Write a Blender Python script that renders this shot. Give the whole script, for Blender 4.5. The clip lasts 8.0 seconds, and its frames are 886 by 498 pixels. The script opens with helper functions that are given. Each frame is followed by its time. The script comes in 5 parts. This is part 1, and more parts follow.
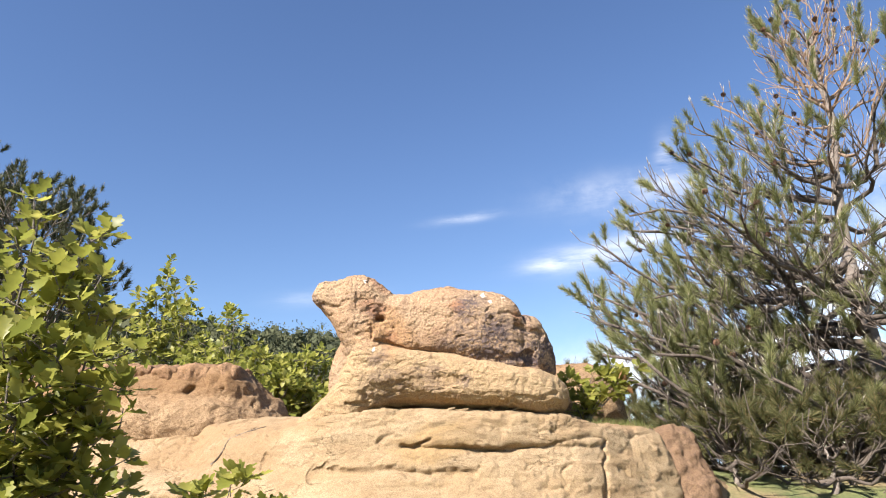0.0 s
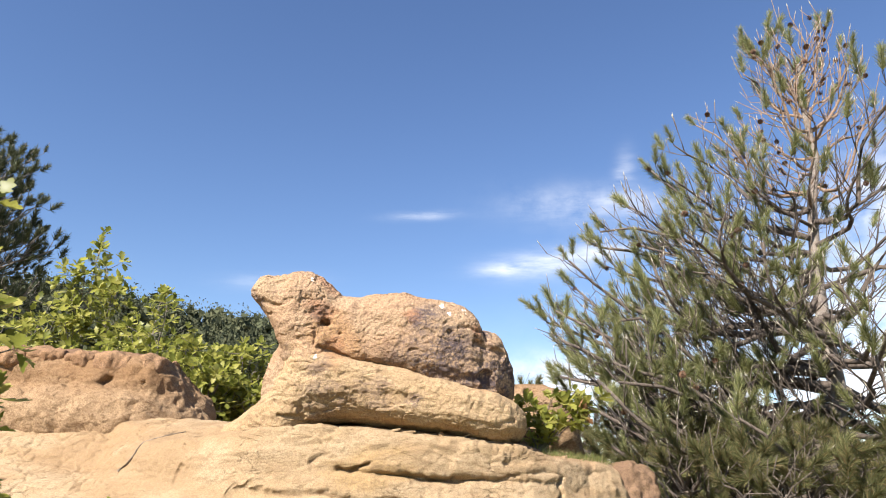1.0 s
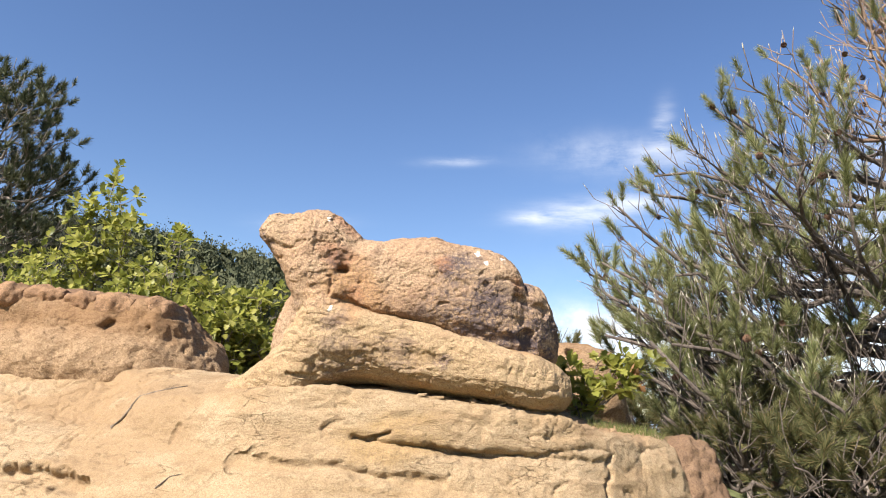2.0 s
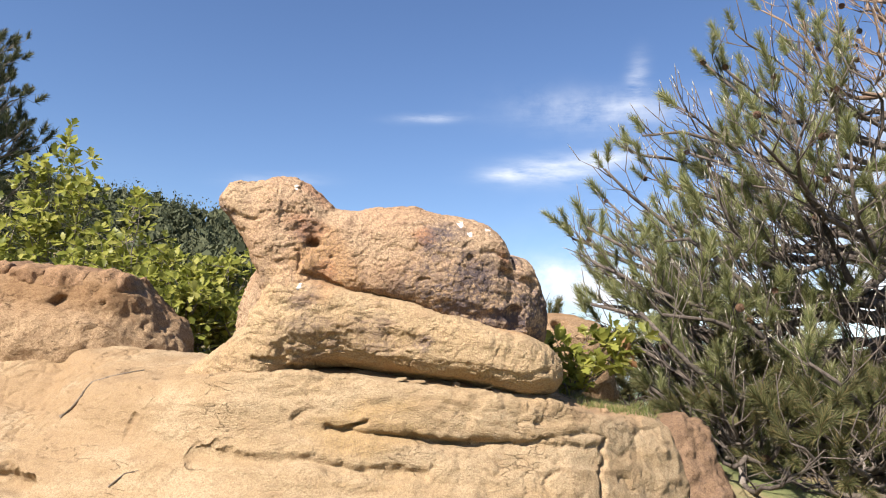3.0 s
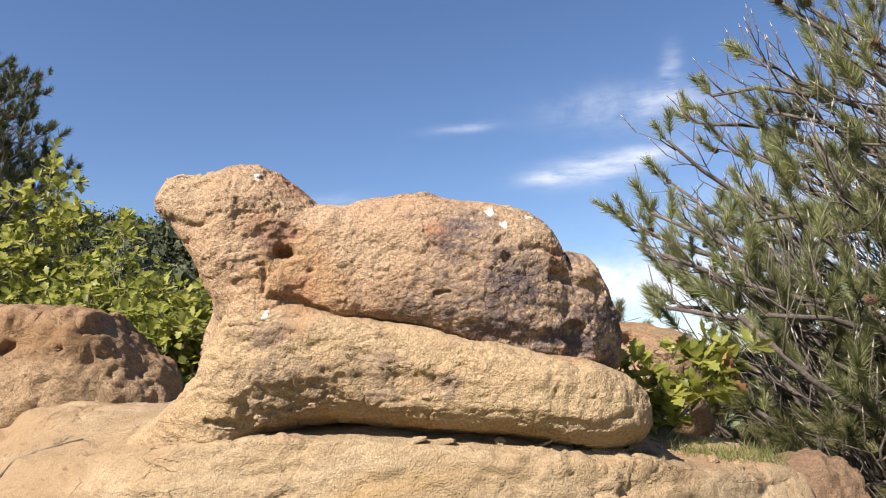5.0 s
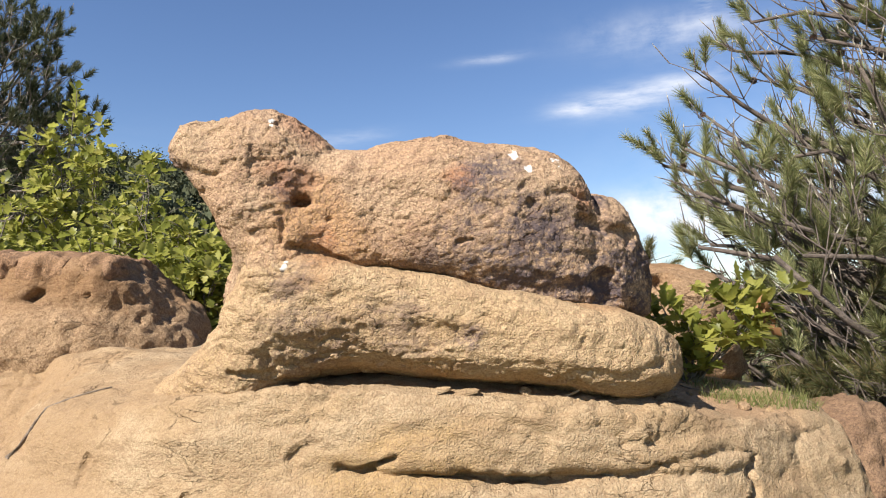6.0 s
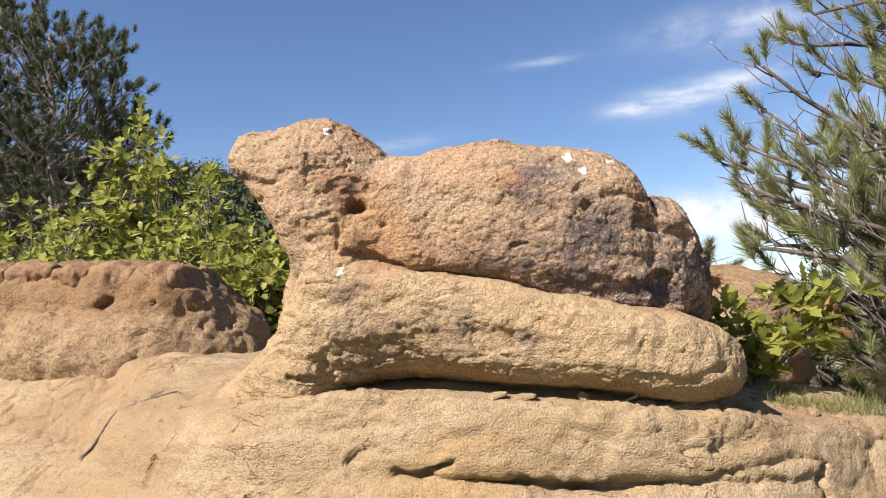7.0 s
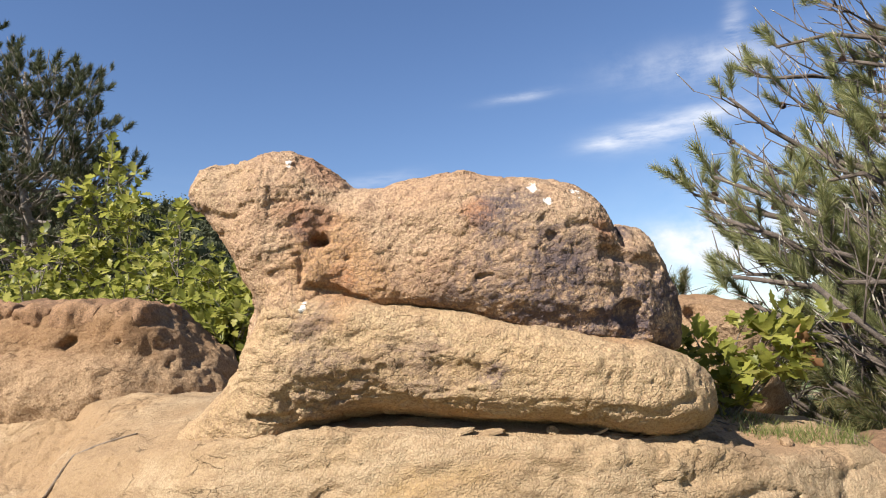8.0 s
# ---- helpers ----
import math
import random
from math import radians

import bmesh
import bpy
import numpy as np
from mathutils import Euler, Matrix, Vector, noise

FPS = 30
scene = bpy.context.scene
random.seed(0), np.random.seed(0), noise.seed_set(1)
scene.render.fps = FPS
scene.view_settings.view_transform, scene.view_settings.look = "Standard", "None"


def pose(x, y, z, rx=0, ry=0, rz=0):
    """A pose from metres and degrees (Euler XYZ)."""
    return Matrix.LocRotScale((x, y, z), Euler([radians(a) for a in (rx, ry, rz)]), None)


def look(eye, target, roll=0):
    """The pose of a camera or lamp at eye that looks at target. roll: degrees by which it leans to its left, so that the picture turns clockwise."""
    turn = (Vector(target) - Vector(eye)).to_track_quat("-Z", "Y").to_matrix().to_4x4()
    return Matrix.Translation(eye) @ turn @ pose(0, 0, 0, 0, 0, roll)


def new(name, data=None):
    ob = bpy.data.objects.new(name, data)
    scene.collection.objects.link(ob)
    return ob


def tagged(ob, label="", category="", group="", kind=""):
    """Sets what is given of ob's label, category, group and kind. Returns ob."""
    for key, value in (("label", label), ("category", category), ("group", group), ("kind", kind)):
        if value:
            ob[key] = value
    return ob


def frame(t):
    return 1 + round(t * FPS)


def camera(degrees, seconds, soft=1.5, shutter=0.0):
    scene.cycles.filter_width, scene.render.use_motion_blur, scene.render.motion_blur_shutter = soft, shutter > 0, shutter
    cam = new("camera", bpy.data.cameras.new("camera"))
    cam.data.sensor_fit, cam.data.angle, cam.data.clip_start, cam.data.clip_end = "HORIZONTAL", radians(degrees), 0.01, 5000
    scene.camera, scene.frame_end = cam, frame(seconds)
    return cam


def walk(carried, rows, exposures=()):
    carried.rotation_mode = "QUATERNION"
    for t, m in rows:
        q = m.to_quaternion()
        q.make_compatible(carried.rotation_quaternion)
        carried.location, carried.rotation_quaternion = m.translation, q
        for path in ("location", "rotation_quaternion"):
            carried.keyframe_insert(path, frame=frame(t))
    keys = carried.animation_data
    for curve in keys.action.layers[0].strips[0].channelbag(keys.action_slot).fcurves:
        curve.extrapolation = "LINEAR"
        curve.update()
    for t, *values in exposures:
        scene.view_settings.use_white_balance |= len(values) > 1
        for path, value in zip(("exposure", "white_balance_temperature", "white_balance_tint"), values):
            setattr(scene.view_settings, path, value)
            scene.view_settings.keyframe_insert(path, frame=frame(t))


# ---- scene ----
from mathutils.bvhtree import BVHTree

cam = camera(64.24, 8.0, soft=1.0)
# seconds, eye x y z, yaw to the left, pitch up, roll
PATH = [
    (0, -0.121, -4.646, -0.070, -0.76, 17.53, -3.06),
    (0.1, -0.135, -4.600, -0.032, -2.40, 17.65, -2.73),
    (0.2, -0.149, -4.554, 0.006, -4.96, 17.54, -2.40),
    (0.3, -0.163, -4.508, 0.044, -6.43, 17.17, -2.07),
    (0.4, -0.177, -4.463, 0.081, -7.89, 16.33, -1.73),
    (0.5, -0.191, -4.417, 0.119, -8.47, 16.81, -1.40),
    (0.6, -0.182, -4.374, 0.118, -8.17, 16.82, -0.92),
    (0.7, -0.172, -4.332, 0.116, -7.07, 16.32, -0.44),
    (0.8, -0.163, -4.289, 0.115, -7.77, 15.80, 0.04),
    (0.9, -0.153, -4.247, 0.113, -6.38, 16.39, 0.52),
    (1, -0.143, -4.205, 0.112, -4.55, 17.24, 1.00),
    (1.1, -0.134, -4.138, 0.130, -4.89, 16.25, 1.28),
    (1.2, -0.124, -4.072, 0.148, -3.10, 16.13, 1.57),
    (1.3, -0.115, -4.006, 0.167, -3.33, 16.26, 1.85),
    (1.4, -0.105, -3.939, 0.185, -3.22, 15.96, 2.13),
    (1.5, -0.096, -3.873, 0.203, -2.90, 15.35, 2.41),
    (1.6, -0.102, -3.820, 0.212, -2.18, 14.44, 2.56),
    (1.7, -0.108, -3.767, 0.222, -1.86, 13.81, 2.70),
    (1.8, -0.114, -3.714, 0.231, -0.70, 12.76, 2.85),
    (1.9, -0.119, -3.661, 0.241, -1.97, 12.89, 2.99),
    (2, -0.125, -3.608, 0.250, -2.08, 12.82, 3.13),
    (2.1, -0.149, -3.561, 0.272, -3.60, 11.36, 2.36),
    (2.2, -0.174, -3.513, 0.294, -4.15, 10.94, 1.58),
    (3.3, -0.137, -3.165, 0.386, -5.02, 9.06, 3.04),
    (3.4, -0.145, -3.095, 0.378, -6.34, 9.10, 3.32),
    (3.5, -0.154, -3.026, 0.370, -7.86, 10.51, 3.60),
    (3.6, -0.156, -2.964, 0.390, -8.03, 10.56, 3.55),
    (3.7, -0.158, -2.903, 0.410, -8.70, 9.62, 3.50),
    (3.8, -0.161, -2.842, 0.430, -11.40, 8.71, 3.45),
    (3.9, -0.163, -2.781, 0.450, -11.55, 8.26, 3.40),
    (4, -0.166, -2.720, 0.470, -11.40, 7.94, 3.35),
    (4.1, -0.156, -2.679, 0.474, -11.90, 8.55, 2.51),
    (4.2, -0.146, -2.637, 0.478, -11.47, 8.94, 1.67),
    (4.3, -0.136, -2.596, 0.482, -11.76, 9.04, 0.83),
    (4.4, -0.126, -2.555, 0.486, -11.02, 9.90, -0.01),
    (4.5, -0.116, -2.514, 0.490, -7.03, 10.71, -0.85),
    (4.6, -0.079, -2.463, 0.493, -4.29, 12.03, -0.92),
    (4.7, -0.043, -2.411, 0.495, -1.04, 11.63, -0.99),
    (5.8, 0.025, -2.253, 0.572, -0.60, 6.41, -1.86),
    (6, 0.019, -2.242, 0.564, 1.65, 5.02, -1.71),
    (6.5, 0.015, -2.242, 0.563, 4.46, 4.65, -1.58),
    (7, 0.018, -2.242, 0.565, 6.02, 5.51, -2.11),
    (7.5, 0.018, -2.237, 0.566, 6.74, 6.79, -1.66),
    (8, 0.067, -2.201, 0.560, 4.37, 8.23, -3.07),
]
walk(cam, [(t, pose(x, y, z, 90 + pitch, 0, yaw) @ pose(0, 0, 0, 0, 0, roll)) for t, x, y, z, yaw, pitch, roll in PATH],
     exposures=[(0.0, 1.45), (1.5, 1.36), (3.5, 1.25), (6.0, 1.12), (8.0, 1.10)])

# ---- light ----
SUN_DIR = Vector((-0.60, -0.68, 0.80)).normalized()      # towards the sun
world = bpy.data.worlds.new("world")
scene.world = world
world.use_nodes = True
wn, wl = world.node_tree.nodes, world.node_tree.links
wn.clear()


def wmath(op, a, b=None, c=None):
    n = wn.new("ShaderNodeMath")
    n.operation = op
    for i, v in enumerate((a, b, c)):
        if v is None:
            continue
        if isinstance(v, (int, float)):
            n.inputs[i].default_value = v
        else:
            wl.new(v, n.inputs[i])
    return n.outputs[0]


sky = wn.new("ShaderNodeTexSky")
sky.sky_type, sky.sun_disc = "NISHITA", False
sky.sun_elevation = math.asin(SUN_DIR.z)
sky.sun_rotation = math.atan2(SUN_DIR.x, SUN_DIR.y)
sky.air_density, sky.dust_density, sky.ozone_density = 1.0, 0.15, 3.2
coord = wn.new("ShaderNodeTexCoord")
split = wn.new("ShaderNodeSeparateXYZ")
wl.new(coord.outputs["Generated"], split.inputs[0])
AZ = wmath("MULTIPLY", wmath("ARCTAN2", split.outputs[0], split.outputs[1]), 57.2958)
EL = wmath("MULTIPLY", wmath("ARCSINE", split.outputs[2]), 57.2958)


def sky_noise(sx, sy, detail, seed):
    cmb = wn.new("ShaderNodeCombineXYZ")
    wl.new(wmath("MULTIPLY", AZ, sx), cmb.inputs[0])
    wl.new(wmath("MULTIPLY", EL, sy), cmb.inputs[1])
    cmb.inputs[2].default_value = seed
    n = wn.new("ShaderNodeTexNoise")
    n.inputs["Scale"].default_value, n.inputs["Detail"].default_value = 1.0, detail
    n.inputs["Roughness"].default_value = 0.6
    wl.new(cmb.outputs[0], n.inputs["Vector"])
    return n.outputs[0]


streaky = sky_noise(0.16, 0.75, 6, 3.0)
fluffy = sky_noise(0.32, 0.42, 7, 8.0)


def wisp(az, el, half_w, half_h, tilt, strength, tex):
    """A soft elongated cloud round a direction of the sky."""
    da, de = wmath("SUBTRACT", AZ, az), wmath("SUBTRACT", EL, el)
    de = wmath("SUBTRACT", de, wmath("MULTIPLY", da, tilt))
    r = wmath("ADD", wmath("POWER", wmath("ABSOLUTE", wmath("DIVIDE", da, half_w)), 2.0),
              wmath("POWER", wmath("ABSOLUTE", wmath("DIVIDE", de, half_h)), 2.0))
    fall = wmath("EXPONENT", wmath("MULTIPLY", r, -1.0))
    worn = wmath("MULTIPLY", wmath("MAXIMUM", wmath("SUBTRACT", tex, 0.33), 0.0), 4.0)
    return wmath("MULTIPLY", wmath("MULTIPLY", fall, worn), strength)


cover = 0.0
for spec in ((2.9, 19.9, 2.6, 0.35, 0.06, 0.34, streaky),
             (13.0, 15.9, 4.1, 0.95, 0.05, 0.66, streaky), (9.6, 15.6, 1.6, 0.40, 0.05, 0.5, streaky),
             (18.0, 16.9, 4.5, 0.8, 0.08, 0.4, streaky),
             (17.0, 20.6, 6.0, 1.4, -0.05, 0.26, fluffy), (18.0, 20.4, 6.0, 1.2, 0.02, 0.26, streaky), (20.0, 22.6, 0.8, 1.6, 0.6, 0.42, streaky),
             (-9.5, 14.0, 3.2, 0.6, 0.10, 0.25, streaky),
             (39.0, 19.0, 5.0, 3.0, 0.1, 0.7, fluffy), (33.0, 12.5, 7.0, 2.0, 0.1, 0.5, fluffy),
             (16.0, 7.2, 6.0, 1.4, 0.0, 0.85, fluffy), (30.0, 6.0, 16.0, 3.0, 0.05, 0.9, fluffy),
             (55.0, 9.0, 22.0, 6.0, 0.0, 1.2, fluffy), (-70.0, 12.0, 25.0, 3.0, 0.0, 0.5, streaky),
             (120.0, 20.0, 30.0, 5.0, 0.0, 0.6, fluffy)):
    one = wisp(*spec)
    cover = one if cover == 0.0 else wmath("ADD", cover, one)
cover = wmath("MINIMUM", cover, 0.95)
tone = wn.new("ShaderNodeMix")
tone.data_type = "RGBA"
wl.new(cover, tone.inputs[0])
clear = wn.new("ShaderNodeHueSaturation")
clear.inputs["Hue"].default_value, clear.inputs["Saturation"].default_value, clear.inputs["Value"].default_value = 0.508, 1.08, 1.0
wl.new(sky.outputs[0], clear.inputs["Color"])
wl.new(clear.outputs[0], tone.inputs[6])
tone.inputs[7].default_value = (7.2, 7.4, 8.0, 1)
background = wn.new("ShaderNodeBackground")
background.inputs["Strength"].default_value = 0.066
wl.new(tone.outputs[2], background.inputs["Color"])
world_out = wn.new("ShaderNodeOutputWorld")
wl.new(background.outputs[0], world_out.inputs[0])

sun_data = bpy.data.lights.new("sun", "SUN")
sun_data.energy, sun_data.angle, sun_data.color = 5.0, radians(0.53), (1.0, 0.945, 0.86)
sun = new("sun", sun_data)
sun.matrix_world = look(SUN_DIR * 30, (0, 0, 0))

# ---- materials ----


def material(name):
    m = bpy.data.materials.new(name)
    m.use_nodes = True
    m.node_tree.nodes.clear()
    return m, m.node_tree.nodes, m.node_tree.links


def noise_tex(n, l, vec, scale, detail=5, rough=0.6, distort=0.0):
    t = n.new("ShaderNodeTexNoise")
    t.inputs["Scale"].default_value, t.inputs["Detail"].default_value = scale, detail
    t.inputs["Roughness"].default_value, t.inputs["Distortion"].default_value = rough, distort
    l.new(vec, t.inputs["Vector"])
    return t.outputs[0]


def ramp(n, l, fac, lo, hi):
    r = n.new("ShaderNodeMapRange")
    r.interpolation_type = "SMOOTHSTEP"
    r.inputs[1].default_value, r.inputs[2].default_value = lo, hi
    l.new(fac, r.inputs[0])
    return r.outputs[0]


def mixed(n, l, fac, a, b, mode="MIX"):
    x = n.new("ShaderNodeMix")
    x.data_type, x.blend_type = "RGBA", mode
    for slot, v in ((0, fac), (6, a), (7, b)):
        if isinstance(v, (int, float)):
            x.inputs[slot].default_value = v
        elif isinstance(v, tuple):
            x.inputs[slot].default_value = (*v, 1)
        else:
            l.new(v, x.inputs[slot])
    return x.outputs[2]


def calc(n, l, op, a, b=0.0):
    x = n.new("ShaderNodeMath")
    x.operation = op
    for i, v in enumerate((a, b)):
        if isinstance(v, (int, float)):
            x.inputs[i].default_value = v
        else:
            l.new(v, x.inputs[i])
    return x.outputs[0]


def spot(n, l, pos, centre, radius, noise_out, edge=0.5, flat=False):
    """1 inside a ragged spot round a point, 0 outside."""
    d = n.new("ShaderNodeVectorMath")
    d.operation = "DISTANCE"
    l.new(pos, d.inputs[0])
    d.inputs[1].default_value = centre
    if flat:
        sq = n.new("ShaderNodeVectorMath")
        sq.operation = "MULTIPLY"
        l.new(pos, sq.inputs[0])
        sq.inputs[1].default_value = (1.0, 0.2, 1.0)
        l.new(sq.outputs[0], d.inputs[0])
        d.inputs[1].default_value = (centre[0], centre[1] * 0.2, centre[2])
    worn = calc(n, l, "ADD", d.outputs["Value"], calc(n, l, "MULTIPLY", calc(n, l, "SUBTRACT", noise_out, 0.5), radius * 2.2))
    return calc(n, l, "SUBTRACT", 1.0, ramp(n, l, worn, radius * edge, radius))


def sandstone(name, light, mid, dark, stain, stain_amount, marks=(), dark_patches=(), layered=3.0, grit=1.0, streaks=(), pebble_scale=135.0, bands=()):
    """Weathered sandy rock: layered colour, lichen stains, grit of single grains, cracks, a few pale marks."""
    m, n, l = material(name)
    co = n.new("ShaderNodeTexCoord").outputs["Object"]
    stretch = n.new("ShaderNodeMapping")
    stretch.inputs["Scale"].default_value = (1.0, 1.0, layered)
    stretch.inputs["Rotation"].default_value = (0.0, radians(-8), 0.0)
    l.new(co, stretch.inputs["Vector"])
    bed = stretch.outputs[0]
    big = noise_tex(n, l, bed, 2.2, 4)
    middle = noise_tex(n, l, bed, 8.0, 8, 0.68, 0.15)
    fine = noise_tex(n, l, co, 55.0, 6, 0.7)
    lich = noise_tex(n, l, bed, 3.6, 8, 0.72, 0.8)
    col = mixed(n, l, ramp(n, l, big, 0.36, 0.64), mid, light)
    height = n.new("ShaderNodeSeparateXYZ")
    l.new(co, height.inputs[0])
    for lo, hi, colour, amount in bands:
        f = ramp(n, l, calc(n, l, "ADD", height.outputs[2], calc(n, l, "MULTIPLY", calc(n, l, "SUBTRACT", lich, 0.5), 0.22)), min(lo, hi), max(lo, hi))
        f = f if hi > lo else calc(n, l, "SUBTRACT", 1.0, f)
        col = mixed(n, l, calc(n, l, "MULTIPLY", f, amount), col, colour)
    for centre, radius, colour in streaks:
        f = calc(n, l, "MULTIPLY", spot(n, l, co, centre, radius, big, 0.3), 0.85)
        col = mixed(n, l, f, col, colour)
    col = mixed(n, l, calc(n, l, "MULTIPLY", ramp(n, l, middle, 0.50, 0.72), 0.6), col, dark)
    lich_f = calc(n, l, "MULTIPLY", ramp(n, l, lich, 0.60 - 0.16 * stain_amount, 0.74 - 0.12 * stain_amount), ramp(n, l, fine, 0.34, 0.58))
    col = mixed(n, l, calc(n, l, "MULTIPLY", lich_f, min(0.85, stain_amount)), col, stain)
    # grains of sand and gravel, each of its own shade, with dark gaps
    wob = n.new("ShaderNodeVectorMath")
    wob.operation = "MULTIPLY_ADD"
    jit = n.new("ShaderNodeTexNoise")
    jit.inputs["Scale"].default_value, jit.inputs["Detail"].default_value = 70.0, 3
    l.new(co, jit.inputs["Vector"])
    l.new(jit.outputs["Color"], wob.inputs[0])
    wob.inputs[1].default_value = (0.005, 0.005, 0.005)
    l.new(co, wob.inputs[2])
    grains = n.new("ShaderNodeTexVoronoi")
    grains.inputs["Scale"].default_value = pebble_scale
    l.new(wob.outputs[0], grains.inputs["Vector"])
    shade = n.new("ShaderNodeSeparateColor")
    l.new(grains.outputs["Color"], shade.inputs[0])
    col = mixed(n, l, calc(n, l, "MULTIPLY", ramp(n, l, shade.outputs[0], 0.55, 0.98), 0.62 * grit), col, dark)
    col = mixed(n, l, calc(n, l, "MULTIPLY", ramp(n, l, shade.outputs[1], 0.60, 1.0), 0.30 * grit), col, light)
    gaps = ramp(n, l, grains.outputs["Distance"], 0.30, 0.75)
    col = mixed(n, l, calc(n, l, "MULTIPLY", gaps, 0.30 * grit), col, dark)
    col = mixed(n, l, calc(n, l, "MULTIPLY", ramp(n, l, fine, 0.54, 0.68), 0.42 * grit), col, dark)
    specks = noise_tex(n, l, co, 230.0, 3, 0.6)
    col = mixed(n, l, calc(n, l, "MULTIPLY", ramp(n, l, specks, 0.52, 0.64), 0.62 * grit), col, dark)
    col = mixed(n, l, calc(n, l, "MULTIPLY", ramp(n, l, specks, 0.46, 0.32), 0.25 * grit), col, light)
    # ragged patches mixed towards the stain colour round the listed points
    for centre, radius, amount in dark_patches:
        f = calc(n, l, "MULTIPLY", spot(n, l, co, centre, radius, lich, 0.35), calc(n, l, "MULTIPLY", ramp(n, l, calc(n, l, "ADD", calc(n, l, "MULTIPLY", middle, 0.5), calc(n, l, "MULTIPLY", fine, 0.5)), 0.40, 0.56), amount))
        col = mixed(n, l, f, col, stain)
    for centre, radius in marks:
        col = mixed(n, l, calc(n, l, "MULTIPLY", spot(n, l, co, centre, radius, noise_tex(n, l, co, 60.0, 4), 0.7, True), 0.8), col, (0.74, 0.71, 0.66))
    bsdf = n.new("ShaderNodeBsdfPrincipled")
    bsdf.inputs["Roughness"].default_value = 0.92
    bsdf.inputs["Specular IOR Level"].default_value = 0.12
    crk = n.new("ShaderNodeTexVoronoi")
    crk.feature = "DISTANCE_TO_EDGE"
    crk.inputs["Scale"].default_value = 4.5
    warp = n.new("ShaderNodeVectorMath")
    warp.operation = "MULTIPLY_ADD"
    nz = n.new("ShaderNodeTexNoise")
    nz.inputs["Scale"].default_value, nz.inputs["Detail"].default_value = 5.0, 6
    l.new(bed, nz.inputs["Vector"])
    l.new(nz.outputs["Color"], warp.inputs[0])
    warp.inputs[1].default_value = (0.5, 0.5, 0.5)
    l.new(bed, warp.inputs[2])
    l.new(warp.outputs[0], crk.inputs["Vector"])
    line = calc(n, l, "MULTIPLY", calc(n, l, "SUBTRACT", 1.0, ramp(n, l, crk.outputs["Distance"], 0.004, 0.020)), ramp(n, l, noise_tex(n, l, co, 3.0, 4), 0.55, 0.64))
    col = mixed(n, l, calc(n, l, "MULTIPLY", line, 0.6), col, tuple(c * 0.5 for c in dark))
    l.new(col, bsdf.inputs["Base Color"])
    h = calc(n, l, "ADD", calc(n, l, "MULTIPLY", middle, 0.5), calc(n, l, "MULTIPLY", fine, 0.26 * grit))
    h = calc(n, l, "ADD", h, calc(n, l, "MULTIPLY", noise_tex(n, l, co, pebble_scale, 3, 0.55), 0.17 * grit))
    h = calc(n, l, "SUBTRACT", h, calc(n, l, "MULTIPLY", grains.outputs["Distance"], 0.11 * grit))
    h = calc(n, l, "ADD", h, calc(n, l, "MULTIPLY", specks, 0.12 * grit))
    h = calc(n, l, "SUBTRACT", h, calc(n, l, "MULTIPLY", line, 0.40))
    b = n.new("ShaderNodeBump")
    b.inputs["Strength"].default_value, b.inputs["Distance"].default_value = 1.0, 0.028
    l.new(h, b.inputs["Height"])
    l.new(b.outputs[0], bsdf.inputs["Normal"])
    out = n.new("ShaderNodeOutputMaterial")
    l.new(bsdf.outputs[0], out.inputs[0])
    return m


def foliage(name, colours, through_light=0.35, rough=0.55, obj_random=False):
    """Leaves or needles, each piece of its own shade, letting some light through."""
    m, n, l = material(name)
    rnd = n.new("ShaderNodeObjectInfo").outputs["Random"] if obj_random else n.new("ShaderNodeNewGeometry").outputs["Random Per Island"]
    r = n.new("ShaderNodeValToRGB")
    els = r.color_ramp.elements
    while len(els) < len(colours):
        els.new(0.5)
    for i, c in enumerate(colours):
        els[i].position, els[i].color = i / (len(colours) - 1), (*c, 1)
    l.new(rnd, r.inputs[0])
    co = n.new("ShaderNodeTexCoord").outputs["Object"]
    col = mixed(n, l, calc(n, l, "MULTIPLY", ramp(n, l, noise_tex(n, l, co, 9.0, 3), 0.35, 0.7), 0.35), r.outputs[0], colours[0])
    d, t, g, s = n.new("ShaderNodeBsdfPrincipled"), n.new("ShaderNodeBsdfTranslucent"), n.new("ShaderNodeMixShader"), n.new("ShaderNodeOutputMaterial")
    d.inputs["Roughness"].default_value, d.inputs["Specular IOR Level"].default_value = rough, 0.25
    l.new(col, d.inputs["Base Color"])
    l.new(col, t.inputs["Color"])
    g.inputs[0].default_value = through_light
    l.new(d.outputs[0], g.inputs[1])
    l.new(t.outputs[0], g.inputs[2])
    l.new(g.outputs[0], s.inputs[0])
    return m


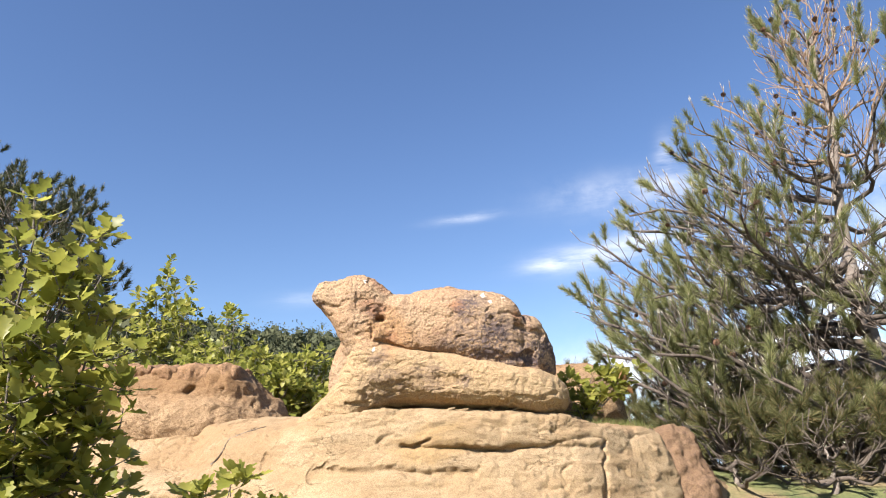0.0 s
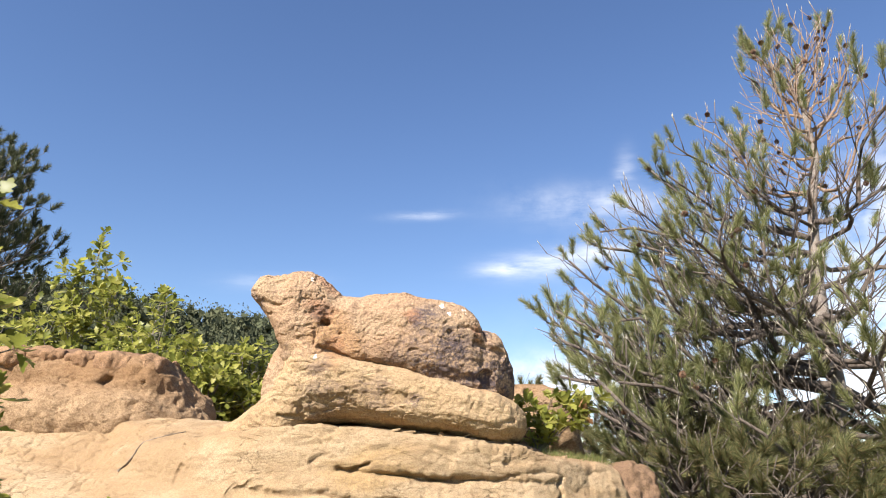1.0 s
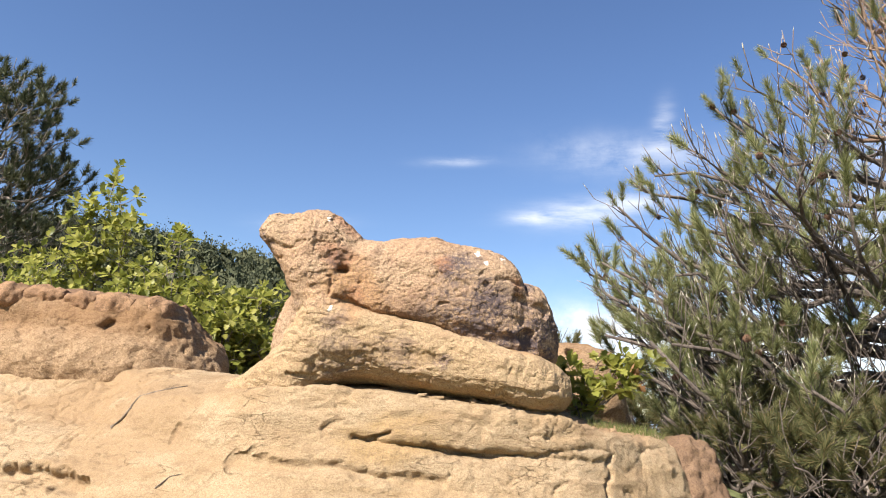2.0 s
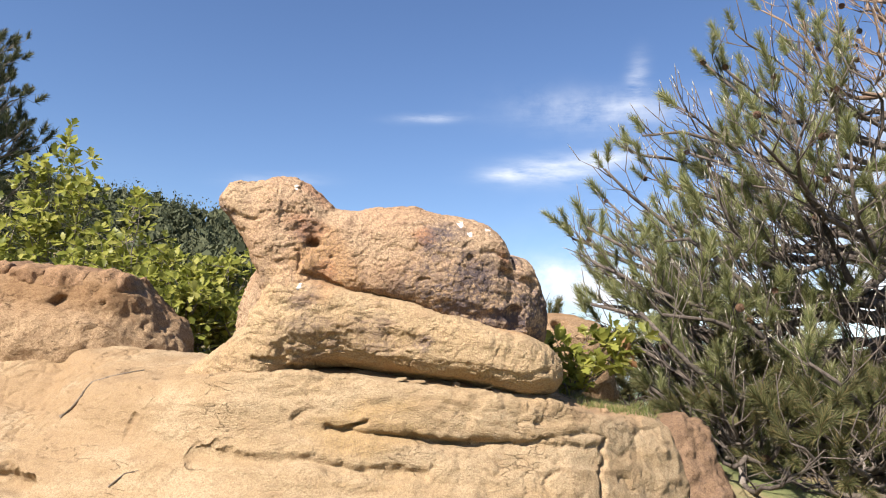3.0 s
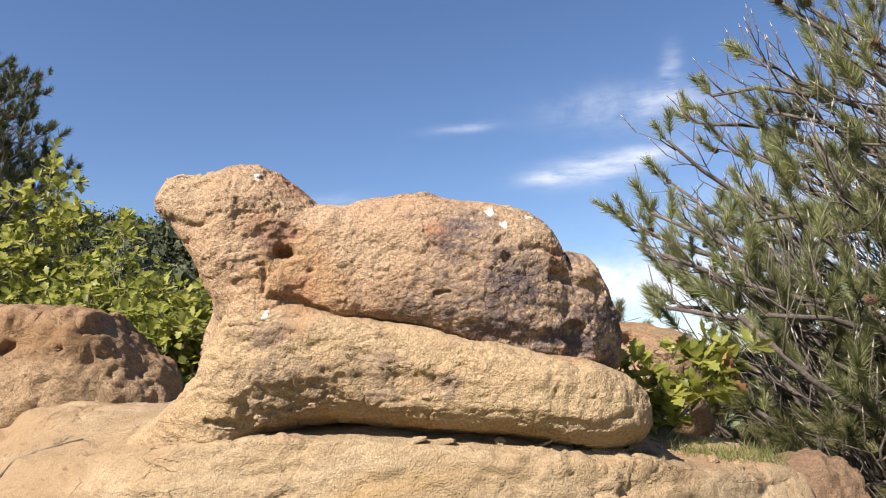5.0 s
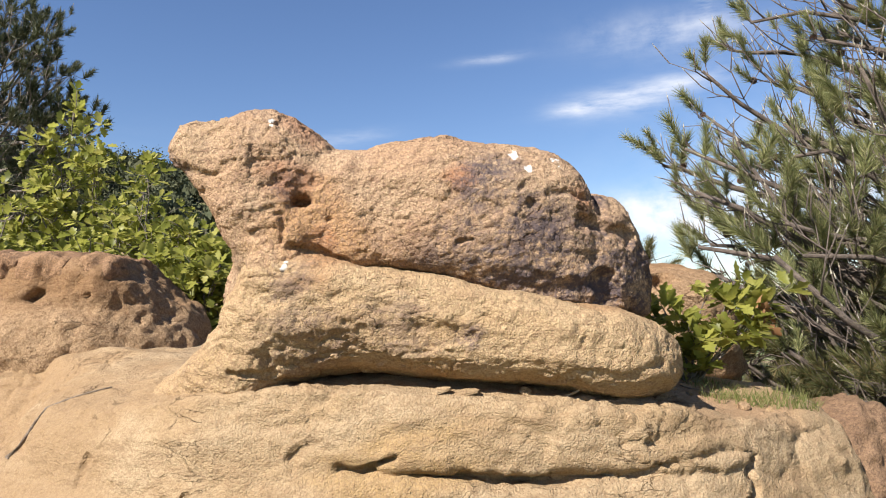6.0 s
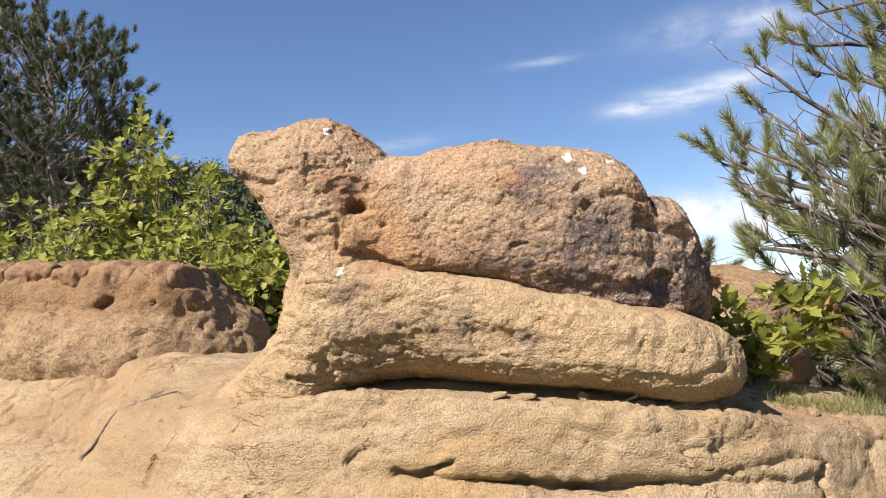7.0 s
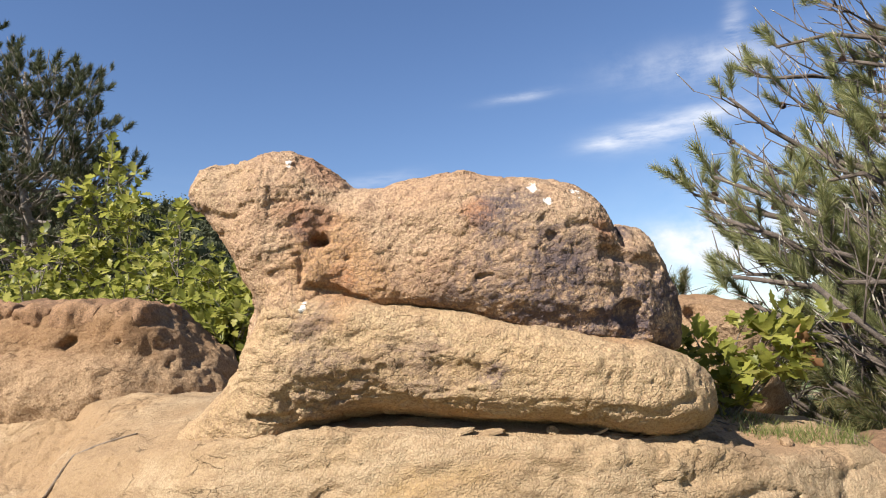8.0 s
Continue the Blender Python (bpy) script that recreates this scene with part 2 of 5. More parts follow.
def bark(name, a, b, scale=14.0):
    m, n, l = material(name)
    co = n.new("ShaderNodeTexCoord").outputs["Object"]
    f1, f2 = noise_tex(n, l, co, scale, 6, 0.7, 0.5), noise_tex(n, l, co, scale * 5, 4, 0.7)
    col = mixed(n, l, ramp(n, l, f1, 0.35, 0.65), a, b)
    col = mixed(n, l, calc(n, l, "MULTIPLY", ramp(n, l, f2, 0.45, 0.7), 0.5), col, tuple(c * 0.45 for c in a))
    d, o, bp = n.new("ShaderNodeBsdfPrincipled"), n.new("ShaderNodeOutputMaterial"), n.new("ShaderNodeBump")
    d.inputs["Roughness"].default_value = 0.85
    bp.inputs["Distance"].default_value = 0.01
    l.new(f2, bp.inputs["Height"])
    l.new(bp.outputs[0], d.inputs["Normal"])
    l.new(col, d.inputs["Base Color"])
    l.new(d.outputs[0], o.inputs[0])
    return m


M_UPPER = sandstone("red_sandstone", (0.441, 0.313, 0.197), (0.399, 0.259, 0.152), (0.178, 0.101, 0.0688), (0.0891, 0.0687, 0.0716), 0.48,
                    marks=(((0.20, 0.02, 1.075), 0.023), ((0.335, 0.19, 1.055), 0.022), ((-0.606, 0.03, 1.215), 0.011),
                           ((-0.604, 0.02, 1.195), 0.007), ((0.345, 0.14, 1.025), 0.013), ((0.24, 0.05, 1.02), 0.016)),
                    dark_patches=(((0.10, 0.05, 0.97), 0.17, 0.95), ((0.22, 0.0, 0.66), 0.28, 0.9), ((0.50, 0.15, 0.66), 0.25, 1.0), ((0.30, 0.05, 0.83), 0.16, 0.6),
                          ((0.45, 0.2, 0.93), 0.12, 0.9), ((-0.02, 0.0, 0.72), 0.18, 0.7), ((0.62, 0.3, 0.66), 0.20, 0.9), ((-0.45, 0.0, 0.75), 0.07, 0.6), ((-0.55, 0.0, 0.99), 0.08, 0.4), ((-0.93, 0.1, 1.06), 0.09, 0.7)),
                    streaks=(((-0.68, 0.0, 0.66), 0.20, (0.423, 0.3, 0.171)), ((-0.5, 0.02, 0.83), 0.24, (0.432, 0.25, 0.119)), ((-0.56, 0.05, 1.03), 0.13, (0.306, 0.15, 0.0855)), ((0.02, 0.0, 1.0), 0.08, (0.378, 0.173, 0.0855)),
                             ((-0.5, 0.1, 1.2), 0.14, (0.378, 0.209, 0.123)), ((-0.85, 0.1, 1.15), 0.16, (0.378, 0.273, 0.162)), ((0.40, 0.1, 0.92), 0.08, (0.36, 0.164, 0.0808)), ((-0.45, 0.0, 0.80), 0.07, (0.396, 0.191, 0.095))), layered=1.6, pebble_scale=125.0)
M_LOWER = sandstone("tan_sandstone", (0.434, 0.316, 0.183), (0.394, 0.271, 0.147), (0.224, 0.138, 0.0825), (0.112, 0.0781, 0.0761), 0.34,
                    marks=(((-0.549, 0.0, 0.722), 0.013), ((-0.556, 0.0, 0.71), 0.008)),
                    dark_patches=(((-0.47, -0.05, 0.46), 0.20, 0.5), ((-0.2, -0.08, 0.49), 0.18, 0.45), ((0.03, -0.07, 0.49), 0.06, 0.8), ((-0.55, 0.0, 0.68), 0.12, 0.5)),
                    streaks=(((-0.45, 0.0, 0.76), 0.18, (0.374, 0.198, 0.096)), ((0.45, 0.1, 0.58), 0.16, (0.374, 0.225, 0.115)), ((-0.1, -0.02, 0.36), 0.14, (0.374, 0.234, 0.106))), layered=2.4)
M_LEDGE = sandstone("pale_sandstone", (0.38, 0.282, 0.173), (0.339, 0.237, 0.134), (0.215, 0.135, 0.0776), (0.0959, 0.0721, 0.0557), 0.22, layered=3.0, grit=0.85,
                    streaks=(((-1.5, 0.4, 0.12), 0.75, (0.285, 0.19, 0.105)), ((-2.1, 1.1, 0.2), 0.7, (0.285, 0.185, 0.10)), ((0.9, 0.4, 0.15), 0.35, (0.328, 0.207, 0.12)), ((-0.2, 0.0, 0.07), 0.3, (0.344, 0.228, 0.107))))
M_BANK = sandstone("ochre_earth", (0.302, 0.197, 0.114), (0.254, 0.15, 0.0772), (0.138, 0.0764, 0.0404), (0.0617, 0.0452, 0.0404), 0.32,
                   bands=((0.84, 0.96, (0.16, 0.0924, 0.0648), 0.7), (0.76, 0.50, (0.36, 0.25, 0.15), 0.85)), layered=2.0, pebble_scale=90.0)
M_CRUST = sandstone("dark_crust", (0.343, 0.207, 0.117), (0.273, 0.156, 0.0858), (0.133, 0.078, 0.0468), (0.0858, 0.0624, 0.0507), 0.5, layered=1.2)
M_BROWN = sandstone("brown_sandstone", (0.256, 0.16, 0.096), (0.192, 0.116, 0.068), (0.104, 0.064, 0.044), (0.056, 0.044, 0.04), 0.5, layered=1.3)
M_PINE_BARK = bark("pine_bark", (0.165, 0.128, 0.105), (0.247, 0.21, 0.18))
M_TWIG = bark("grey_twig", (0.12, 0.096, 0.0784), (0.216, 0.18, 0.148), 25)
M_SHOOT = bark("reddish_shoot", (0.203, 0.128, 0.0863), (0.3, 0.21, 0.15), 25)
M_LIMB = bark("brown_limb", (0.075, 0.056, 0.045), (0.15, 0.116, 0.093), 22)
M_DEAD = bark("dead_wood", (0.136, 0.096, 0.068), (0.24, 0.184, 0.136), 30)
M_NEEDLE = foliage("pine_needles", ((0.11, 0.125, 0.05), (0.19, 0.205, 0.08), (0.29, 0.29, 0.125), (0.42, 0.38, 0.20)), 0.35, 0.45)
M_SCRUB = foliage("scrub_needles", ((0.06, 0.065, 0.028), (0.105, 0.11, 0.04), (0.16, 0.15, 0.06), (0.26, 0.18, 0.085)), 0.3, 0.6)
M_NEEDLE_FAR = foliage("far_pine_needles", ((0.032, 0.042, 0.022), (0.062, 0.074, 0.036), (0.11, 0.115, 0.058), (0.17, 0.16, 0.09)), 0.2, 0.55)
M_BUD = bark("pale_bud", (0.375, 0.33, 0.247), (0.45, 0.413, 0.33), 40)
M_CONE = bark("brown_cone", (0.16, 0.08, 0.048), (0.24, 0.128, 0.072), 60)
OAK = ((0.14, 0.155, 0.032), (0.25, 0.26, 0.052), (0.37, 0.36, 0.08), (0.48, 0.44, 0.13))
M_OAK = foliage("oak_leaf", OAK, 0.55, 0.4)
M_OAK_ONE = foliage("oak_leaf_single", OAK, 0.55, 0.4, True)
M_DRYLEAF = foliage("dry_leaf", ((0.24, 0.12, 0.056), (0.336, 0.192, 0.096)), 0.25, 0.7)
M_HILL = foliage("hill_trees", ((0.045, 0.052, 0.028), (0.075, 0.082, 0.042), (0.115, 0.115, 0.062)), 0.1, 0.9)
M_GRASS = foliage("grass", ((0.09, 0.112, 0.03), (0.165, 0.18, 0.0525), (0.247, 0.217, 0.0975)), 0.3, 0.6)

# ---- helpers for shapes ----


def lattice_noise(p, seed=0):
    """Smooth value noise in -1..1 at the rows of p."""
    i = np.floor(p).astype(np.int64)
    f = p - i
    f = f * f * f * (f * (f * 6 - 15) + 10)
    total = np.zeros(len(p))
    for dx in (0, 1):
        for dy in (0, 1):
            for dz in (0, 1):
                h = (i[:, 0] + dx) * 374761393 + (i[:, 1] + dy) * 668265263 + (i[:, 2] + dz) * 2147483647 + seed * 144665
                h = (h ^ (h >> 13)) * 1274126177
                h = (h ^ (h >> 16)) & 0xFFFFF
                w = (f[:, 0] if dx else 1 - f[:, 0]) * (f[:, 1] if dy else 1 - f[:, 1]) * (f[:, 2] if dz else 1 - f[:, 2])
                total += w * (h / 524287.5 - 1)
    return total


def fbm(p, size, octaves=4, seed=0, gain=0.5):
    out, amp = np.zeros(len(p)), 1.0
    for k in range(octaves):
        out += amp * lattice_noise(p / size * 2.0**k + 17.3 * k, seed + k)
        amp *= gain
    return out


def plates(p, size, seed=0):
    """Random value in -1..1 of the nearest of scattered seeds, and the distance to the border with the next one."""
    q = p / size - 0.5
    base = np.floor(q).astype(np.int64)
    near, second, value = np.full(len(p), 9.0), np.full(len(p), 9.0), np.zeros(len(p))
    for dx in (0, 1):
        for dy in (0, 1):
            for dz in (0, 1):
                c = base + (dx, dy, dz)
                h = c[:, 0] * 374761393 + c[:, 1] * 668265263 + c[:, 2] * 2147483647 + seed * 144665
                h = (h ^ (h >> 13)) * 1274126177
                h = h ^ (h >> 16)
                jit = np.stack([(h >> k) & 1023 for k in (0, 9, 18)], 1) / 1023.0 * 0.8 - 0.4
                d = np.linalg.norm(c + jit - q, axis=1)
                closer = d < near
                second = np.where(closer, near, np.minimum(second, d))
                value = np.where(closer, ((h >> 27) & 1023) / 511.5 - 1, value)
                near = np.minimum(near, d)
    return value, second - near


def mesh_from(name, verts, faces, smooth=True):
    me = bpy.data.meshes.new(name)
    me.from_pydata(verts, [], faces)
    if smooth:
        me.shade_smooth()
    return me


def part(name, mesh, mat, parent=None, label=""):
    ob = new(name, mesh)
    if mat is not None:
        mesh.materials.clear()
        mesh.materials.append(mat)
    if parent is not None:
        ob.parent = parent
    if label:
        ob["label"] = label
    return ob


def holder(name, place, label, category, group="", kind=""):
    e = new(name)
    e.location = place
    e.empty_display_size = 0.1
    return tagged(e, label, category, group, kind)


def under(ob, parent):
    """Parent ob, which is modelled in world coordinates, to a holder."""
    ob.parent = parent
    ob.matrix_parent_inverse = Matrix.Translation(parent.location).inverted()
    return ob


def curve_at(knots, t):
    """Smooth interpolation through (t, value...) rows."""
    k = np.array(knots, float)
    t = np.clip(np.atleast_1d(t), k[0, 0], k[-1, 0])
    x = k[:, 0]
    d = np.gradient(k[:, 1:], x, axis=0)
    i = np.clip(np.searchsorted(x, t) - 1, 0, len(x) - 2)
    h = (x[i + 1] - x[i])[:, None]
    s = ((t - x[i])[:, None]) / h
    return ((2 * s**3 - 3 * s**2 + 1) * k[i, 1:] + (s**3 - 2 * s**2 + s) * h * d[i]
            + (-2 * s**3 + 3 * s**2) * k[i + 1, 1:] + (s**3 - s**2) * h * d[i + 1])


def body(sections, power=2.6, steps=60, around=48, lower=None):
    """A closed boulder along x from (x, z low, z high, y front, y back) sections; lower: how square its underside is."""
    k = np.array(sections, float)
    xs = np.linspace(k[0, 0], k[-1, 0], steps)
    c = np.stack([np.interp(xs, k[:, 0], k[:, j]) for j in range(1, 5)], 1)
    a = np.linspace(0, 2 * np.pi, around, endpoint=False)
    ca, sa = np.cos(a), np.sin(a)
    pw = np.where(sa >= 0, power, lower or power)
    u, v = np.sign(ca) * np.abs(ca) ** (2 / pw), np.sign(sa) * np.abs(sa) ** (2 / pw)
    verts, faces = [], []
    for x, (z0, z1, y0, y1) in zip(xs, c):
        zc, zh, yc, yh = (z0 + z1) / 2, (z1 - z0) / 2, (y0 + y1) / 2, (y1 - y0) / 2
        verts += [(x, yc + yh * p, zc + zh * q) for p, q in zip(u, v)]
    for i in range(steps - 1):
        for j in range(around):
            faces.append((i * around + j, i * around + (j + 1) % around, (i + 1) * around + (j + 1) % around, (i + 1) * around + j))
    faces.append(tuple(range(around))[::-1])
    faces.append(tuple((steps - 1) * around + j for j in range(around)))
    return verts, faces


def fused(name, bodies, voxel):
    """One closed skin round several bodies."""
    verts, faces = [], []
    for v, f in bodies:
        o = len(verts)
        verts += v
        faces += [tuple(o + i for i in face) for face in f]
    rough = bpy.data.objects.new("rough", mesh_from("rough", verts, faces))
    scene.collection.objects.link(rough)
    mod = rough.modifiers.new("skin", "REMESH")
    mod.mode, mod.voxel_size = "VOXEL", voxel
    done = bpy.data.meshes.new_from_object(rough.evaluated_get(bpy.context.evaluated_depsgraph_get()))
    done.name = name
    bpy.data.objects.remove(rough)
    return done


def coords(me):
    v = np.empty(len(me.vertices) * 3)
    me.vertices.foreach_get("co", v)
    return v.reshape(-1, 3)


def normals(me):
    v = np.empty(len(me.vertices) * 3)
    me.vertices.foreach_get("normal", v)
    return v.reshape(-1, 3)


def put(me, v):
    me.vertices.foreach_set("co", v.ravel())
    me.update()
    me.shade_smooth()


def smoothed(me, rounds):
    """Relax a skin, so that the seams between bodies run softly."""
    v = coords(me)
    e = np.empty(len(me.edges) * 2, dtype=np.int64)
    me.edges.foreach_get("vertices", e)
    e = e.reshape(-1, 2)
    count = np.bincount(e.ravel(), minlength=len(v))[:, None]
    for _ in range(rounds):
        s = np.zeros_like(v)
        for k in range(3):
            s[:, k] = np.bincount(e[:, 0], v[e[:, 1], k], len(v)) + np.bincount(e[:, 1], v[e[:, 0], k], len(v))
        v = 0.4 * v + 0.6 * s / count
    put(me, v)


def path_distance(p, path):
    """Distance in the x-z plane from the rows of p to a polyline."""
    best = np.full(len(p), 9.0)
    q = p[:, [0, 2]]
    for a, b in zip(path[:-1], path[1:]):
        a, b = np.array(a), np.array(b)
        s = np.clip(((q - a) @ (b - a)) / ((b - a) @ (b - a)), 0, 1)
        best = np.minimum(best, np.linalg.norm(q - a - s[:, None] * (b - a), axis=1))
    return best


def carve(me, cuts, y_limit=0.35):
    """Hollows on the front and upper side: (path in x-z, radius, depth)."""
    v, nn = coords(me), normals(me)
    wob = fbm(v, 0.05, 3, 40)
    face = np.clip((-nn[:, 1] + 0.6 * nn[:, 2]) * 2 + 0.2, 0, 1) * (v[:, 1] < y_limit)
    way = np.array((0, 0.55, 0)) - 0.45 * nn
    move = np.zeros(len(v))
    for path, radius, depth in cuts:
        path = path if len(path) > 1 else [path[0], (path[0][0] + 1e-3, path[0][1])]
        d = path_distance(v, path) * (1 + 0.45 * wob)
        move = np.maximum(move, depth * np.clip(1 - (d / radius) ** 2, 0, 1) ** 1.3 * face)
    put(me, v + way * move[:, None])


def roughen(me, layers, strata=0.0, seed=0):
    v, nn = coords(me), normals(me)
    d = np.zeros(len(v))
    for size, amp, kind in layers:
        if kind == "bed":
            d += amp * fbm(v * (0.35, 0.6, 1.7) + v[:, [0]] * (0, 0, 0.3), size, 3, seed + 5)
        elif kind == "pit":
            d -= amp * np.clip(fbm(v, size, 2, seed + 9) - 0.25, 0, 1)
        elif kind == "rill":
            d += amp * fbm(v * (1.0, 0.4, 0.22), size, 3, seed + 21)
        elif kind in ("plate", "chip", "crack"):
            warped = v + 0.35 * size * np.stack([fbm(v, size * 0.8, 2, seed + k) for k in (31, 37, 41)], 1)
            value, edge = plates(warped * ((0.55, 0.55, 2.0) if kind == "plate" else (1, 1, 1.3)), size, seed + 3)
            if kind == "crack":
                d -= amp * np.clip(1 - edge / 0.09, 0, 1) * np.clip(fbm(v, size * 3, 2, seed + 51) * 3, 0, 1)
            else:
                d += amp * value * np.clip(0.55 + fbm(v, size * 4, 2, seed + 61), 0.1, 1.2)
        elif kind == "knob":
            d += amp * np.abs(fbm(v, size, 3, seed + 13))
        else:
            d += amp * fbm(v, size, 4, seed)
    put(me, v + nn * d[:, None])


class Mesher:
    def __init__(self):
        self.v, self.f = [], []

    def add(self, verts, faces):
        o = len(self.v)
        self.v.extend(verts)
        self.f.extend(tuple(o + i for i in f) for f in faces)

    def tube(self, pts, radii, sides=5):
        pts = [Vector(p) for p in pts]
        o, verts, faces = len(self.v), [], []
        for i, p in enumerate(pts):
            d = (pts[min(i + 1, len(pts) - 1)] - pts[max(i - 1, 0)]).normalized()
            a = d.orthogonal().normalized()
            b = d.cross(a)
            for k in range(sides):
                w = 2 * math.pi * k / sides
                verts.append(p + (a * math.cos(w) + b * math.sin(w)) * radii[i])
        for i in range(len(pts) - 1):
            for k in range(sides):
                faces.append((i * sides + k, i * sides + (k + 1) % sides, (i + 1) * sides + (k + 1) % sides, (i + 1) * sides + k))
        faces.append(tuple(range((len(pts) - 1) * sides, len(pts) * sides)))
        self.v.extend(verts)
        self.f.extend(tuple(o + i for i in f) for f in faces)

    def mesh(self, name, smooth=True):
        return mesh_from(name, [tuple(v) for v in self.v], self.f, smooth)


def scattered(name, template, mats, smooth=False):
    """One mesh of a template (verts, faces) at many poses."""
    tv, tf = np.array(template[0], float), template[1]
    m = np.array([np.array(x) for x in mats])
    v = np.einsum("nij,kj->nki", m[:, :3, :3], tv) + m[:, None, :3, 3]
    size = len(tf[0])
    idx = np.array([f for f in tf if len(f) == size])
    allf = (idx[None] + (np.arange(len(m)) * len(tv))[:, None, None]).reshape(-1, size)
    me = bpy.data.meshes.new(name)
    me.vertices.add(v.size // 3)
    me.vertices.foreach_set("co", v.ravel())
    me.loops.add(allf.size)
    me.loops.foreach_set("vertex_index", allf.ravel())
    me.polygons.add(len(allf))
    me.polygons.foreach_set("loop_start", np.arange(len(allf)) * size)
    me.polygons.foreach_set("loop_total", np.full(len(allf), size))
    me.update(calc_edges=True)
    me.validate()
    if smooth:
        me.shade_smooth()
    return me


def turned(place, direction, spin, size):
    """A pose at place whose z runs along direction."""
    q = Vector(direction).normalized().to_track_quat("Z", "Y").to_matrix().to_4x4()
    return Matrix.Translation(place) @ q @ Matrix.Rotation(spin, 4, "Z") @ Matrix.Scale(size, 4)


# ---- ground ----


def step(a, b, t):
    s = np.clip((t - a) / (b - a), 0, 1)
    return s * s * (3 - 2 * s)


def ground_height(x, y):
    x, y = np.asarray(x, float), np.asarray(y, float)
    front = -0.55 + 0.235 * y
    left, right = 0.34 + 0.03 * (y - 2), -0.28 - 0.03 * (y - 2)
    back = left + (right - left) * step(0.8, 2.6, x)
    z = front + (back - front) * step(0.6, 2.8, y)
    far = np.hypot(x, y)
    hill = step(20, 70, 0.62 * y - 0.50 * (x + 4)) * 15.5 * step(3, -14, x - 0.12 * y)
    vale = -step(4, 90, x * 0.85 + 0.28 * y - 1) * 16 * step(-0.2, 0.25, x / (far + 1))
    down = -step(-6, -60, y) * 4
    rim = step(300, 1500, far) * 40 * (0.6 + 0.4 * np.sin(np.arctan2(x, y) * 7 + 1))
    return np.maximum(z, -6) * step(120, 40, far) + hill + vale + down + rim


def build_ground():
    n = 200
    t = np.linspace(-1, 1, n)
    g = np.sinh(t * 7.2) / np.sinh(7.2) * 2600
    X, Y = np.meshgrid(g, g, indexing="ij")
    Z = ground_height(X, Y)
    p = np.stack([X.ravel(), Y.ravel(), Z.ravel()], 1)
    p[:, 2] += 0.03 * fbm(p * (1, 1, 0), 0.7, 3, 3) * step(0.05, 0.3, np.hypot(p[:, 0], p[:, 1]))
    i = np.arange(n * n).reshape(n, n)
    f = np.stack([i[:-1, :-1], i[1:, :-1], i[1:, 1:], i[:-1, 1:]], -1).reshape(-1, 4)
    me = mesh_from("ground", p.tolist(), f.tolist())
    m, nd, l = material("ground_cover")
    co = nd.new("ShaderNodeTexCoord").outputs["Object"]
    dist = nd.new("ShaderNodeVectorMath")
    dist.operation = "LENGTH"
    l.new(co, dist.inputs[0])
    soil = mixed(nd, l, ramp(nd, l, noise_tex(nd, l, co, 1.6, 7, 0.7), 0.38, 0.62), (0.24, 0.16, 0.084), (0.32, 0.228, 0.128))
    soil = mixed(nd, l, calc(nd, l, "MULTIPLY", ramp(nd, l, noise_tex(nd, l, co, 40, 4, 0.7), 0.45, 0.7), 0.6), soil, (0.136, 0.092, 0.048))
    grass = mixed(nd, l, ramp(nd, l, noise_tex(nd, l, co, 0.9, 6, 0.7), 0.4, 0.6), (0.085, 0.11, 0.035), (0.16, 0.17, 0.06))
    col = mixed(nd, l, ramp(nd, l, noise_tex(nd, l, co, 0.5, 6, 0.65), 0.44, 0.56), soil, grass)
    fields = mixed(nd, l, ramp(nd, l, noise_tex(nd, l, co, 0.02, 4, 0.6), 0.42, 0.58), (0.10, 0.16, 0.05), (0.19, 0.20, 0.09))
    col = mixed(nd, l, ramp(nd, l, dist.outputs["Value"], 30, 120), col, fields)
    # distance haze painted into the ground colour: blue from 300 m outwards
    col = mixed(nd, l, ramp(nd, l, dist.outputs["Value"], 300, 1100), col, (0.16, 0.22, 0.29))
    d, o, bp = nd.new("ShaderNodeBsdfPrincipled"), nd.new("ShaderNodeOutputMaterial"), nd.new("ShaderNodeBump")
    d.inputs["Roughness"].default_value = 0.95
    bp.inputs["Distance"].default_value = 0.03
    l.new(noise_tex(nd, l, co, 25, 6, 0.7), bp.inputs["Height"])
    l.new(bp.outputs[0], d.inputs["Normal"])
    l.new(col, d.inputs["Base Color"])
    l.new(d.outputs[0], o.inputs[0])
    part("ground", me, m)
    tagged(bpy.data.objects["ground"], "dry sandy slope with sparse grass, falling to a green valley", "ground", kind="structure")


build_ground()

# ---- the rock that stands on the ledge ----


